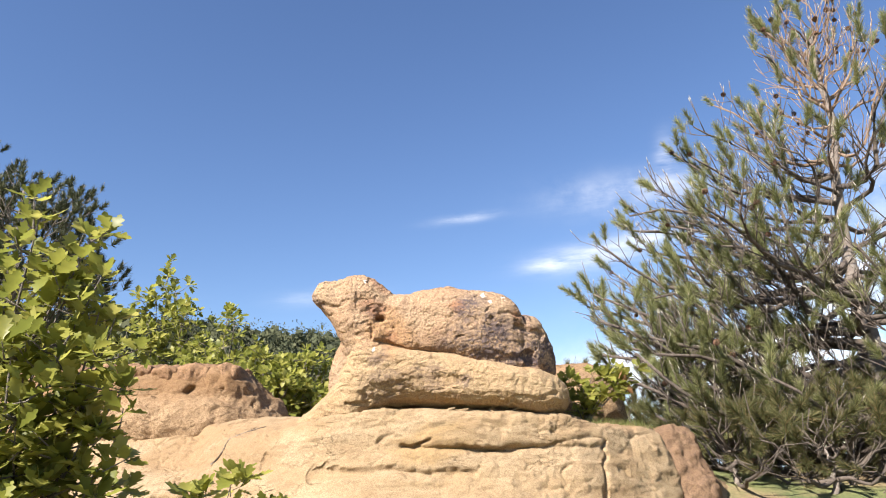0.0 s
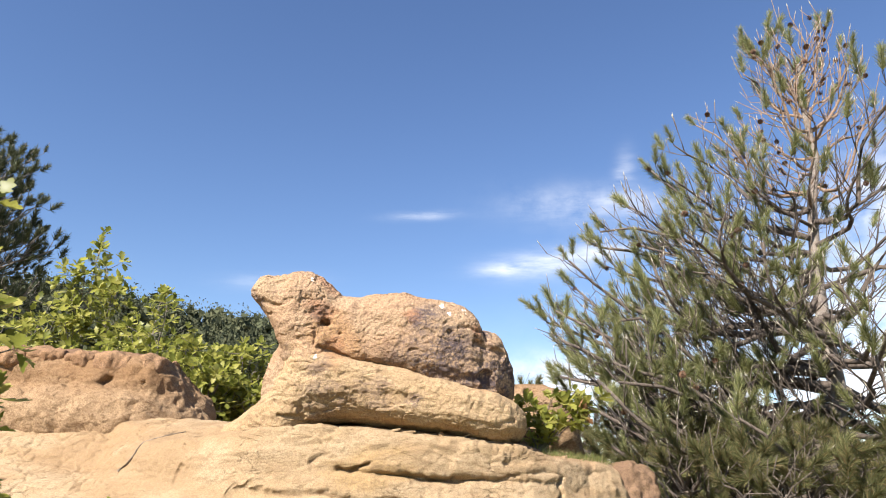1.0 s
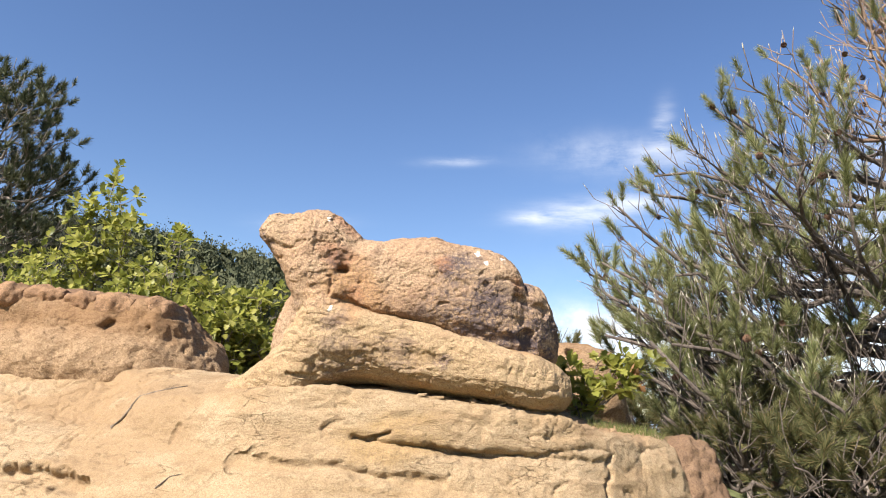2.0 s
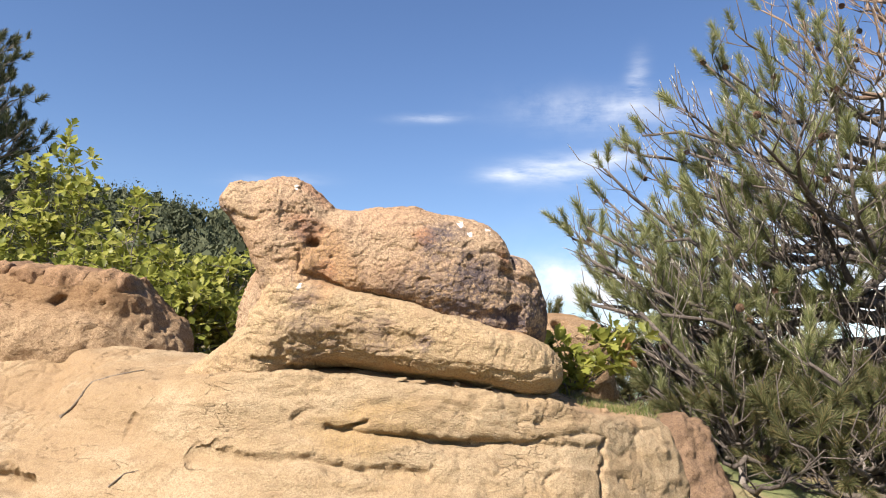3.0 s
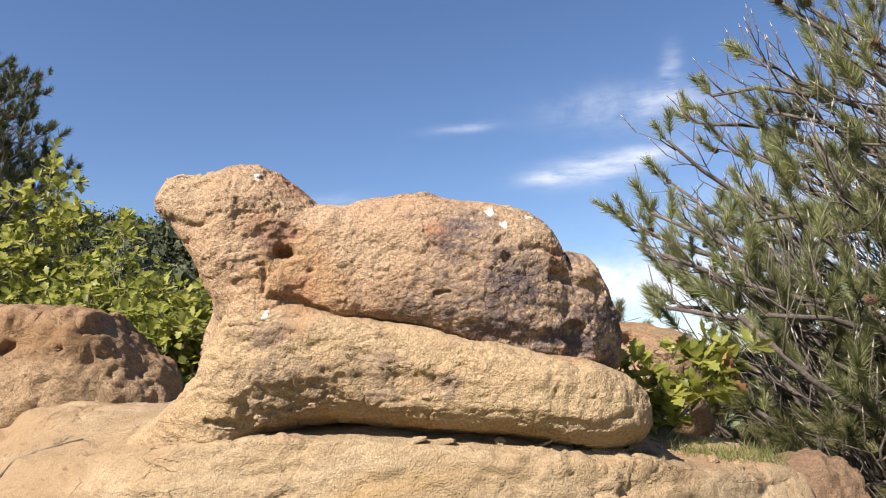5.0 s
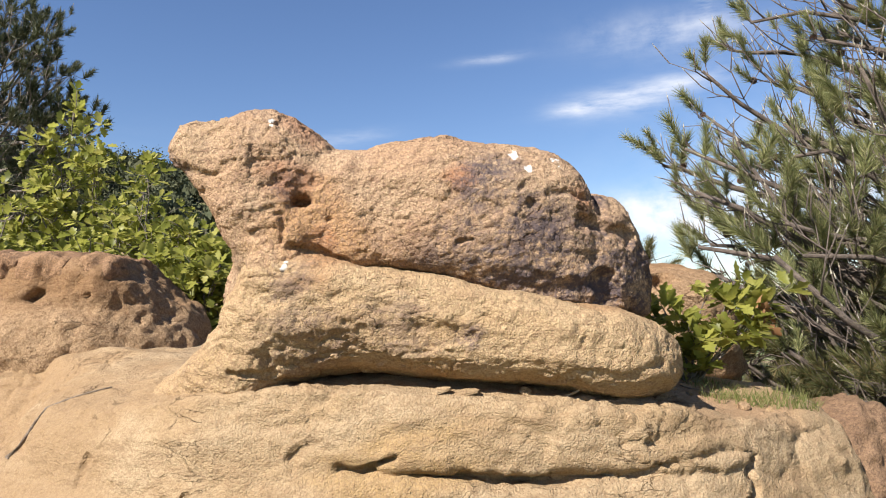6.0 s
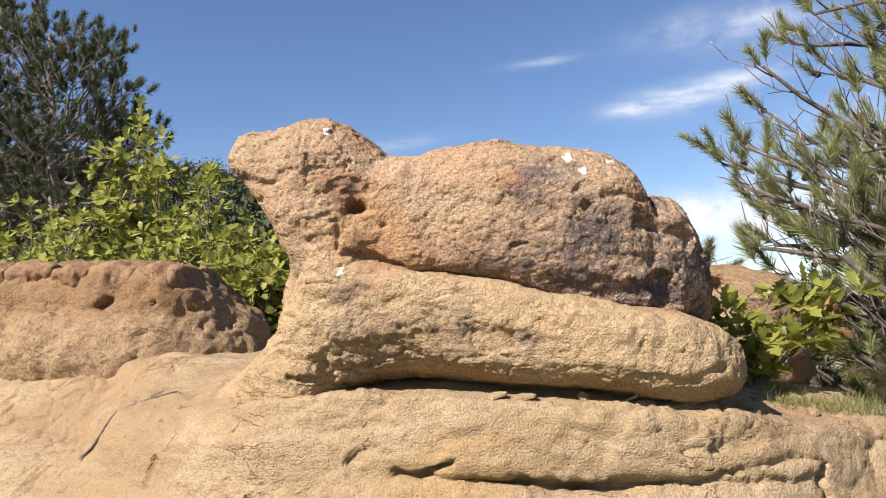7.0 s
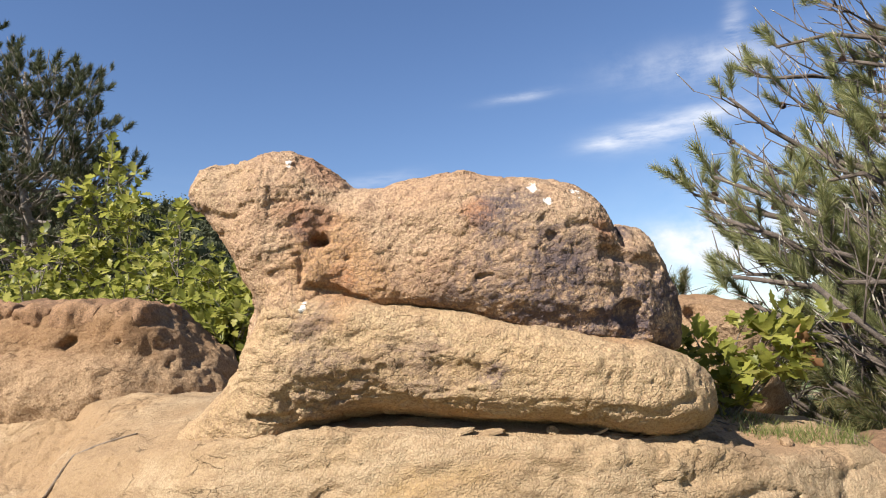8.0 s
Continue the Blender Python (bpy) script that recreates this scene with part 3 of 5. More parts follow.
def build_rock():
    rock = holder("rock_formation", (0, 0.2, 0.3), "weathered sandstone rock shaped like a crouching bird on a ledge", "rock")
    head = body([(-0.993, 1.118, 1.138, 0.15, 0.28), (-0.978, 1.098, 1.16, 0.10, 0.34), (-0.955, 1.075, 1.195, 0.07, 0.40), (-0.93, 1.045, 1.23, 0.05, 0.44),
                 (-0.89, 0.995, 1.242, 0.03, 0.47), (-0.85, 0.93, 1.246, 0.03, 0.49), (-0.815, 0.87, 1.255, 0.02, 0.50), (-0.795, 0.82, 1.262, 0.01, 0.51), (-0.745, 0.74, 1.281, -0.012, 0.51),
                 (-0.70, 0.70, 1.288, -0.02, 0.52), (-0.62, 0.68, 1.282, -0.02, 0.53), (-0.55, 0.68, 1.254, -0.01, 0.53), (-0.50, 0.70, 1.214, 0.02, 0.52),
                 (-0.44, 0.74, 1.165, 0.06, 0.5), (-0.38, 0.80, 1.08, 0.12, 0.45)], 3.0)
    neck = body([(-0.925, 0.52, 0.66, 0.53, 0.62), (-0.895, 0.46, 0.76, 0.47, 0.66), (-0.85, 0.42, 0.85, 0.39, 0.68), (-0.81, 0.40, 0.93, 0.29, 0.68), (-0.77, 0.40, 1.0, 0.19, 0.66),
                 (-0.72, 0.42, 1.0, 0.09, 0.64), (-0.67, 0.5, 1.02, 0.0, 0.6), (-0.6, 0.55, 1.04, -0.014, 0.55), (-0.52, 0.6, 1.02, 0.0, 0.5), (-0.44, 0.65, 1.0, 0.06, 0.5)], 3.0)
    trunk = body([(-0.8, 0.76, 0.97, 0.20, 0.50), (-0.74, 0.7, 1.086, 0.06, 0.54), (-0.62, 0.70, 1.126, 0.004, 0.6), (-0.5, 0.73, 1.156, 0.018, 0.64),
                  (-0.417, 0.722, 1.153, 0.025, 0.66), (-0.356, 0.708, 1.149, 0.02, 0.68), (-0.3, 0.695, 1.154, 0.024, 0.7), (-0.262, 0.688, 1.176, 0.027, 0.71),
                  (-0.193, 0.68, 1.18, 0.013, 0.73), (-0.1, 0.672, 1.186, 0.01, 0.75), (-0.03, 0.655, 1.186, 0.005, 0.76), (0.04, 0.635, 1.169, 0, 0.76),
                  (0.12, 0.612, 1.158, 0, 0.76), (0.2, 0.588, 1.152, 0.005, 0.75), (0.28, 0.565, 1.14, 0.02, 0.74), (0.352, 0.548, 1.12, 0.04, 0.72),
                  (0.41, 0.54, 1.085, 0.06, 0.7), (0.45, 0.55, 1.035, 0.09, 0.66), (0.48, 0.58, 0.965, 0.14, 0.6)], 2.6, lower=5.5)
    tail = body([(0.3, 0.56, 0.946, 0.12, 0.7), (0.42, 0.53, 0.998, 0.09, 0.78), (0.5, 0.52, 0.978, 0.1, 0.8), (0.56, 0.518, 0.968, 0.13, 0.8),
                 (0.6, 0.515, 0.946, 0.17, 0.79), (0.635, 0.515, 0.886, 0.22, 0.76), (0.66, 0.52, 0.806, 0.27, 0.7), (0.68, 0.53, 0.706, 0.32, 0.64), (0.69, 0.55, 0.626, 0.36, 0.58)], 2.6, lower=4.5)
    upper = fused("upper_boulder", [head, neck, trunk, tail], 0.0054)
    smoothed(upper, 9)
    roughen(upper, [(0.30, 0.012, "")], seed=2)
    carve(upper, [([(-0.95, 1.075), (-0.86, 1.045), (-0.79, 1.03), (-0.72, 1.06)], 0.020, 0.014),
                  ([(-0.66, 1.065), (-0.63, 1.075), (-0.595, 1.072)], 0.014, 0.022),
                  ([(-0.62, 1.04), (-0.565, 0.995), (-0.53, 0.955)], 0.070, 0.020),
                  ([(-0.575, 1.0), (-0.545, 0.965), (-0.515, 0.945)], 0.034, 0.030),
                  ([(-0.520, 0.938), (-0.500, 0.932)], 0.030, 0.085),
                  ([(-0.565, 0.89), (-0.560, 0.85), (-0.566, 0.80)], 0.010, 0.013),
                  ([(-0.585, 0.890), (-0.555, 0.893)], 0.010, 0.012),
                  ([(-0.422, 0.872), (-0.408, 0.875)], 0.009, 0.013),
                  ([(-0.53, 0.785), (-0.47, 0.770), (-0.41, 0.750), (-0.36, 0.735)], 0.020, 0.030),
                  ([(0.0, 0.782), (0.05, 0.79)], 0.011, 0.018),
                  ([(0.235, 0.905), (0.25, 0.902)], 0.011, 0.02),
                  ([(0.465, 1.02), (0.47, 0.95), (0.49, 0.88)], 0.022, 0.035),
                  ([(0.44, 0.84), (0.50, 0.82), (0.58, 0.80)], 0.034, 0.030),
                  ([(0.30, 0.93), (0.36, 0.94), (0.43, 0.92)], 0.016, 0.012),
                  ([(0.08, 0.66), (0.25, 0.63), (0.40, 0.62)], 0.05, 0.020),
                  ([(0.48, 0.66), (0.50, 0.58)], 0.06, 0.04)])
    roughen(upper, [(0.12, 0.004, "bed"), (0.075, 0.0042, "plate"), (0.034, 0.0026, "chip"), (0.045, 0.0022, ""), (0.030, 0.0035, "pit"), (0.016, 0.0022, "chip"), (0.014, 0.0014, ""), (0.10, 0.005, "crack")], seed=2)
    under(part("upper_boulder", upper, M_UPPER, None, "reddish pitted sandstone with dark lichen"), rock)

    low = body([(-1.24, 0, 0.26, 0.40, 0.60), (-1.12, 0, 0.315, 0.30, 0.62), (-1.05, 0, 0.36, 0.24, 0.64), (-1.0, 0, 0.385, 0.21, 0.65), (-0.96, 0.02, 0.415, 0.17, 0.66),
                (-0.92, 0.05, 0.44, 0.13, 0.66), (-0.88, 0.08, 0.475, 0.10, 0.66), (-0.84, 0.1, 0.51, 0.07, 0.65), (-0.80, 0.12, 0.56, 0.045, 0.64),
                (-0.76, 0.14, 0.65, 0.02, 0.62), (-0.72, 0.17, 0.745, 0.0, 0.62), (-0.66, 0.24, 0.785, -0.025, 0.63), (-0.56, 0.315, 0.795, -0.035, 0.66), (-0.46, 0.345, 0.775, -0.045, 0.68),
                (-0.38, 0.35, 0.748, -0.05, 0.7), (-0.3, 0.35, 0.726, -0.055, 0.71), (-0.2, 0.342, 0.712, -0.065, 0.72), (-0.1, 0.33, 0.704, -0.07, 0.73),
                (0, 0.316, 0.682, -0.075, 0.73), (0.08, 0.307, 0.658, -0.08, 0.73), (0.17, 0.297, 0.632, -0.085, 0.72), (0.25, 0.285, 0.608, -0.09, 0.72),
                (0.34, 0.266, 0.586, -0.09, 0.71), (0.43, 0.256, 0.571, -0.08, 0.7), (0.52, 0.252, 0.56, -0.06, 0.68), (0.6, 0.25, 0.525, -0.02, 0.64),
                (0.66, 0.258, 0.502, 0.03, 0.6), (0.7, 0.278, 0.47, 0.08, 0.55), (0.73, 0.305, 0.415, 0.13, 0.48), (0.742, 0.33, 0.37, 0.18, 0.4)], 4.6, lower=2.5)
    lower = fused("lower_boulder", [low], 0.006)
    smoothed(lower, 5)
    carve(lower, [([(-0.60, 0.43), (-0.47, 0.47), (-0.30, 0.475), (-0.16, 0.485), (-0.02, 0.50)], 0.060, 0.018),
                  ([(-0.55, 0.405), (-0.46, 0.425)], 0.022, 0.014),
                  ([(-0.74, 0.385), (-0.60, 0.375)], 0.016, 0.02),
                  ([(-0.70, 0.69), (-0.58, 0.685)], 0.010, 0.012),
                  ([(0.36, 0.43), (0.38, 0.47)], 0.008, 0.010),
                  ([(0.015, 0.475), (0.04, 0.485)], 0.02, 0.012),
                  ([(0.30, 0.34), (0.50, 0.35), (0.62, 0.38)], 0.03, 0.012)])
    roughen(lower, [(0.34, 0.012, ""), (0.10, 0.008, "bed"), (0.10, 0.0055, "plate"), (0.040, 0.0030, "chip"), (0.045, 0.0032, ""), (0.03, 0.005, "pit"), (0.018, 0.0018, "chip"), (0.020, 0.0016, ""), (0.12, 0.007, "crack")], seed=6)
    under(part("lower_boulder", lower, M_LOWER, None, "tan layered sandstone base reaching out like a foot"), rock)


build_rock()

# ---- the ledge, the bank and the blocks ----
STATION = {
    -4.6: [(0.6, -1.4), (0.9, -0.7), (1.3, -0.2), (1.55, 0.0), (1.7, 0.1), (1.85, 0.2), (2.0, 0.35), (2.2, 0.5), (2.6, 0.55), (3.4, 0.45)],
    -3.2: [(-0.1, -1.4), (0.25, -0.7), (0.65, -0.2), (0.95, -0.03), (1.08, 0.05), (1.2, 0.14), (1.38, 0.34), (1.5, 0.46), (1.8, 0.5), (2.8, 0.40)],
    -2.1: [(-0.5, -1.4), (-0.15, -0.7), (0.30, -0.13), (0.62, -0.02), (0.82, 0.03), (1.0, 0.08), (1.20, 0.24), (1.38, 0.40), (1.6, 0.45), (2.6, 0.36)],
    -1.55: [(-0.65, -1.4), (-0.35, -0.7), (0.08, -0.12), (0.25, -0.02), (0.30, 0.05), (0.33, 0.13), (0.44, 0.22), (0.75, 0.33), (1.1, 0.43), (2.6, 0.38)],
    -0.85: [(-0.75, -1.4), (-0.50, -0.7), (-0.13, -0.08), (-0.07, 0.03), (-0.05, 0.10), (-0.04, 0.20), (0.02, 0.315), (0.30, 0.36), (0.85, 0.39), (2.6, 0.34)],
    -0.50: [(-0.75, -1.4), (-0.5, -0.7), (-0.15, -0.07), (-0.09, 0.07), (-0.075, 0.105), (-0.07, 0.14), (-0.03, 0.342), (0.21, 0.365), (0.85, 0.38), (2.6, 0.32)],
    -0.20: [(-0.72, -1.4), (-0.48, -0.7), (-0.15, -0.09), (-0.09, 0.05), (-0.03, 0.075), (-0.1, 0.1), (-0.05, 0.314), (0.195, 0.35), (0.85, 0.36), (2.6, 0.3)],
    0.20: [(-0.68, -1.4), (-0.42, -0.7), (-0.14, -0.1), (-0.07, 0.018), (0.09, 0.042), (-0.07, 0.068), (-0.05, 0.267), (0.195, 0.315), (0.85, 0.33), (2.6, 0.26)],
    0.55: [(-0.6, -1.4), (-0.34, -0.7), (-0.1, -0.1), (-0.03, 0.03), (0.0, 0.046), (-0.03, 0.064), (-0.02, 0.24), (0.24, 0.285), (0.9, 0.3), (2.6, 0.22)],
    0.74: [(-0.52, -1.4), (-0.28, -0.7), (-0.06, -0.1), (0.0, 0.02), (0.03, 0.042), (0.0, 0.064), (0.03, 0.222), (0.305, 0.255), (0.9, 0.3), (2.6, 0.18)],
    0.92: [(-0.45, -1.4), (-0.20, -0.7), (0.04, -0.1), (0.08, 0.0), (0.085, 0.03), (0.09, 0.07), (0.14, 0.177), (0.48, 0.2), (0.95, 0.27), (2.6, 0.1)],
    1.35: [(-0.30, -1.4), (-0.05, -0.7), (0.34, -0.15), (0.39, -0.02), (0.41, 0.02), (0.42, 0.06), (0.46, 0.12), (0.65, 0.16), (1.0, 0.21), (2.6, -0.02)],
    1.75: [(0.1, -1.4), (0.30, -0.9), (0.62, -0.45), (0.75, -0.30), (0.80, -0.25), (0.85, -0.2), (0.92, -0.12), (1.0, -0.08), (1.2, -0.05), (2.6, -0.2)],
    2.4: [(0.5, -1.5), (0.7, -1.1), (0.9, -0.7), (1.0, -0.6), (1.1, -0.55), (1.2, -0.5), (1.3, -0.45), (1.4, -0.42), (1.6, -0.4), (2.6, -0.45)],
}


def build_ledge():
    xs_knots = sorted(STATION)
    nx = 240
    xs = np.linspace(xs_knots[0], xs_knots[-1], nx)
    loops = [[(y, max(z, -0.95)) for y, z in STATION[x]] + [(2.9, STATION[x][-1][1] - 0.1), (2.9, -1.0), (STATION[x][0][0], -1.0)] for x in xs_knots]
    per = []
    for loop in loops:
        q = np.array(loop)
        t = np.arange(len(q))
        u = np.linspace(0, len(q) - 1, 12 * (len(q) - 1) + 1)
        per.append(np.column_stack([np.interp(u, t, q[:, 0]), np.interp(u, t, q[:, 1])]))
    flat = np.array(per).reshape(len(per), -1)
    grid = np.array([np.interp(xs, xs_knots, flat[:, k]) for k in range(flat.shape[1])]).T.reshape(nx, -1, 2)
    ns = grid.shape[1]
    verts = [(x, y, z) for x, row in zip(xs, grid) for y, z in row]
    faces = []
    for i in range(nx - 1):
        for j in range(ns):
            faces.append((i * ns + j, (i + 1) * ns + j, (i + 1) * ns + (j + 1) % ns, i * ns + (j + 1) % ns))
    faces.append(tuple(range(ns)))
    faces.append(tuple((nx - 1) * ns + j for j in range(ns))[::-1])
    me = fused("sandstone_ledge", [(verts, faces)], 0.0115)
    smoothed(me, 8)
    carve(me, [([(-0.95, -0.03), (-0.80, -0.035), (-0.62, -0.05), (-0.45, -0.04), (-0.25, -0.075), (0.05, -0.08)], 0.035, 0.035),
               ([(-0.53, 0.13), (-0.50, 0.165), (-0.44, 0.17)], 0.014, 0.02), ([(-0.90, -0.02), (-0.86, 0.02)], 0.014, 0.02),
               ([(-0.38, 0.098), (-0.31, 0.086), (-0.27, 0.105), (-0.21, 0.125)], 0.016, 0.035), ([(-0.52, 0.10), (-0.51, 0.135), (-0.48, 0.16), (-0.38, 0.155)], 0.012, 0.014), ([(0.52, 0.05), (0.66, 0.085), (0.82, 0.10), (0.92, 0.085)], 0.014, 0.016), ([(-1.32, 0.02), (-1.30, 0.10)], 0.016, 0.02),
               ([(-2.25, -0.20), (-2.05, -0.17), (-1.9, -0.18), (-1.72, -0.21)], 0.055, 0.09), ([(0.935, 0.07), (0.90, 0.03), (0.915, -0.02), (0.88, -0.08), (0.89, -0.16), (0.86, -0.3)], 0.018, 0.03)], 1.0)
    roughen(me, [(0.55, 0.018, ""), (0.16, 0.010, "bed"), (0.16, 0.0075, "plate"), (0.07, 0.0045, "plate"), (0.07, 0.0025, ""), (0.05, 0.005, "pit"), (0.03, 0.0024, ""), (0.20, 0.018, "crack")], seed=11)
    tagged(part("sandstone_ledge", me, M_LEDGE), "pale tan layered sandstone ledge with a deep horizontal slot", "rock ledge", kind="structure")


build_ledge()


def boulder(name, bodies, voxel, layers, mat, label, category, cuts=(), seed=0, relax=4, y_limit=3.0):
    me = fused(name, bodies, voxel)
    smoothed(me, relax)
    if cuts:
        carve(me, cuts, y_limit)
    roughen(me, layers, seed=seed)
    ob = part(name, me, mat)
    return tagged(ob, label, category)


bank_holder = holder("earth_bank", (-2.6, 1.8, 0.4), "ochre earth bank with a dark crusted rim", "earth bank")
bank = boulder("bank_face", [
    body([(-4.6, 0.2, 1.00, 1.95, 3.0), (-3.9, 0.2, 1.02, 1.70, 2.8), (-3.2, 0.15, 0.99, 1.50, 2.6), (-2.87, 0.15, 0.975, 1.48, 2.5), (-2.6, 0.15, 0.95, 1.46, 2.45),
          (-2.37, 0.15, 0.935, 1.45, 2.4), (-2.09, 0.15, 0.93, 1.45, 2.35), (-1.92, 0.15, 0.905, 1.46, 2.25), (-1.80, 0.15, 0.79, 1.54, 2.2),
          (-1.70, 0.15, 0.71, 1.66, 2.15), (-1.62, 0.15, 0.65, 1.78, 2.15), (-1.555, 0.15, 0.52, 1.88, 2.1)], 4.5, 90),
    body([(-4.4, 0.1, 0.72, 1.72, 2.4), (-3.2, 0.1, 0.74, 1.36, 2.3), (-2.4, 0.1, 0.74, 1.30, 2.2), (-1.9, 0.1, 0.68, 1.33, 2.1), (-1.64, 0.1, 0.56, 1.55, 2.0), (-1.52, 0.1, 0.44, 1.68, 1.9)], 2.2)],
    0.014, [(0.4, 0.024, ""), (0.16, 0.009, "bed"), (0.12, 0.008, "plate"), (0.07, 0.006, ""), (0.03, 0.003, ""), (0.22, 0.012, "knob"), (0.09, 0.008, "rill"), (0.05, 0.006, "pit")], M_BANK,
    "ochre earth bank with a dark crusted rim", "earth bank",
    [([(-2.29, 0.69), (-2.25, 0.72)], 0.04, 0.05), ([(-1.99, 0.70), (-1.975, 0.703)], 0.024, 0.06), ([(-1.80, 0.80), (-1.66, 0.60)], 0.08, 0.04)], 21)

del bank["label"], bank["category"]
under(bank, bank_holder)
rim = random.Random(3)
for k, (x, w, z) in enumerate(((-3.35, 0.34, 0.955), (-3.02, 0.26, 0.945), (-2.76, 0.24, 0.935), (-2.50, 0.24, 0.915), (-2.25, 0.26, 0.905), (-1.99, 0.22, 0.895))):
    w *= 1.18
    y = 1.475 + (0.1 if x < -3.2 else 0) + rim.uniform(-0.02, 0.02)
    rb = boulder("rim_block", [body([(x - w * 0.50, z - 0.12, z - 0.03, y + 0.10, y + 0.5), (x - w * 0.42, z - 0.16, z + 0.025, y + 0.02, y + 0.6), (x, z - 0.17, z + rim.uniform(0.03, 0.05), y - 0.02, y + 0.65),
                                     (x + w * 0.40, z - 0.15, z + 0.025, y + 0.01, y + 0.6), (x + w * 0.48, z - 0.12, z - 0.03, y + 0.09, y + 0.5)], 3.2, 30, 36)],
                 0.012, [(0.16, 0.030, ""), (0.10, 0.014, "rill"), (0.05, 0.007, ""), (0.03, 0.003, "")], M_CRUST, "x", "x", seed=60 + k, relax=3)
    del rb["label"], rb["category"]
    under(rb, bank_holder)

boulder("sandstone_block", [
    body([(0.80, -1.2, -0.10, 0.24, 0.9), (0.84, -1.2, 0.05, 0.16, 0.9), (0.90, -1.2, 0.13, 0.105, 0.95), (1.02, -1.2, 0.168, 0.115, 1.0), (1.15, -1.2, 0.174, 0.155, 1.02),
          (1.28, -1.2, 0.165, 0.225, 1.0), (1.38, -1.2, 0.14, 0.29, 0.98), (1.46, -1.2, 0.05, 0.37, 0.95), (1.50, -1.2, -0.15, 0.42, 0.9)], 3.0)],
    0.010, [(0.35, 0.022, ""), (0.14, 0.010, "bed"), (0.14, 0.007, "plate"), (0.06, 0.005, ""), (0.03, 0.004, "pit"), (0.18, 0.010, "crack")], M_LEDGE,
    "pale sandstone block at the end of the ledge", "rock", seed=31)
boulder("brown_boulder", [
    body([(1.34, -0.9, 0.12, 0.44, 0.9), (1.42, -1.0, 0.162, 0.40, 0.92), (1.52, -1.1, 0.165, 0.40, 0.92), (1.60, -1.1, 0.15, 0.42, 0.9), (1.66, -1.1, 0.12, 0.45, 0.86), (1.69, -1.1, 0.06, 0.5, 0.8)], 3.0),
    body([(1.48, -1.2, -0.12, 0.33, 0.8), (1.60, -1.2, -0.09, 0.32, 0.8), (1.70, -1.2, -0.11, 0.36, 0.8), (1.76, -1.2, -0.2, 0.42, 0.75)], 2.6)],
    0.013, [(0.25, 0.030, ""), (0.10, 0.022, "knob"), (0.05, 0.010, ""), (0.03, 0.006, "pit")], M_BROWN,
    "dark brown lumpy boulder beside the ledge", "rock", seed=37)
boulder("rounded_outcrop", [
    body([(0.55, 0.1, 0.60, 1.35, 2.2), (0.70, 0.1, 0.72, 1.22, 2.3), (0.88, 0.1, 0.775, 1.15, 2.4), (1.02, 0.1, 0.785, 1.12, 2.4), (1.16, 0.1, 0.772, 1.14, 2.4),
          (1.28, 0.1, 0.735, 1.2, 2.3), (1.36, 0.1, 0.66, 1.28, 2.2), (1.42, 0.1, 0.55, 1.4, 2.1), (1.46, 0.1, 0.40, 1.5, 2.0)], 2.8)],
    0.014, [(0.3, 0.022, ""), (0.12, 0.012, "bed"), (0.05, 0.006, ""), (0.03, 0.004, "pit")], M_BANK,
    "rounded ochre sandstone outcrop with a small hole", "rock", [([(0.97, 0.69), (1.0, 0.692)], 0.035, 0.09)], 41)

# ---- plants ----


def leaf_shape(rng, lobes=4):
    """An oak leaf along +z, lobed, folded along its rib and curled."""
    n = 3 * lobes
    curl, fold = rng.uniform(-0.25, 0.35), rng.uniform(0.12, 0.4)
    verts, faces = [], []
    for i in range(n + 1):
        s = i / n
        w = 0.25 * math.sin(math.pi * min(1, s**1.25 * 0.98 + 0.02)) ** 0.8 * (1 + 0.38 * math.cos(2 * math.pi * lobes * s + 0.6)) + 0.012
        y = curl * s * s
        zz = 0.12 + 0.88 * s
        verts += [(-w, y + fold * w, zz + 0.10 * w), (0, y, zz), (w, y + fold * w, zz + 0.10 * w)]
    for i in range(n):
        a = 3 * i
        faces += [(a, a + 1, a + 4, a + 3), (a + 1, a + 2, a + 5, a + 4)]
    k = len(verts)
    verts += [(-0.008, 0, 0.0), (0.008, 0, 0.0), (0.008, 0, 0.14), (-0.008, 0, 0.14)]
    faces.append((k, k + 1, k + 2, k + 3))
    return verts, faces


_r = random.Random(5)
LEAVES = [leaf_shape(_r, 3 + (i % 2)) for i in range(6)]
LEAF_MESH = []
for lv, lf in LEAVES:
    lm = mesh_from("leaf", lv, lf)
    lm.materials.append(M_OAK_ONE)
    LEAF_MESH.append(lm)


def unit(rng):
    while True:
        v = Vector((rng.uniform(-1, 1), rng.uniform(-1, 1), rng.uniform(-1, 1)))
        if 0.05 < v.length < 1:
            return v.normalized()


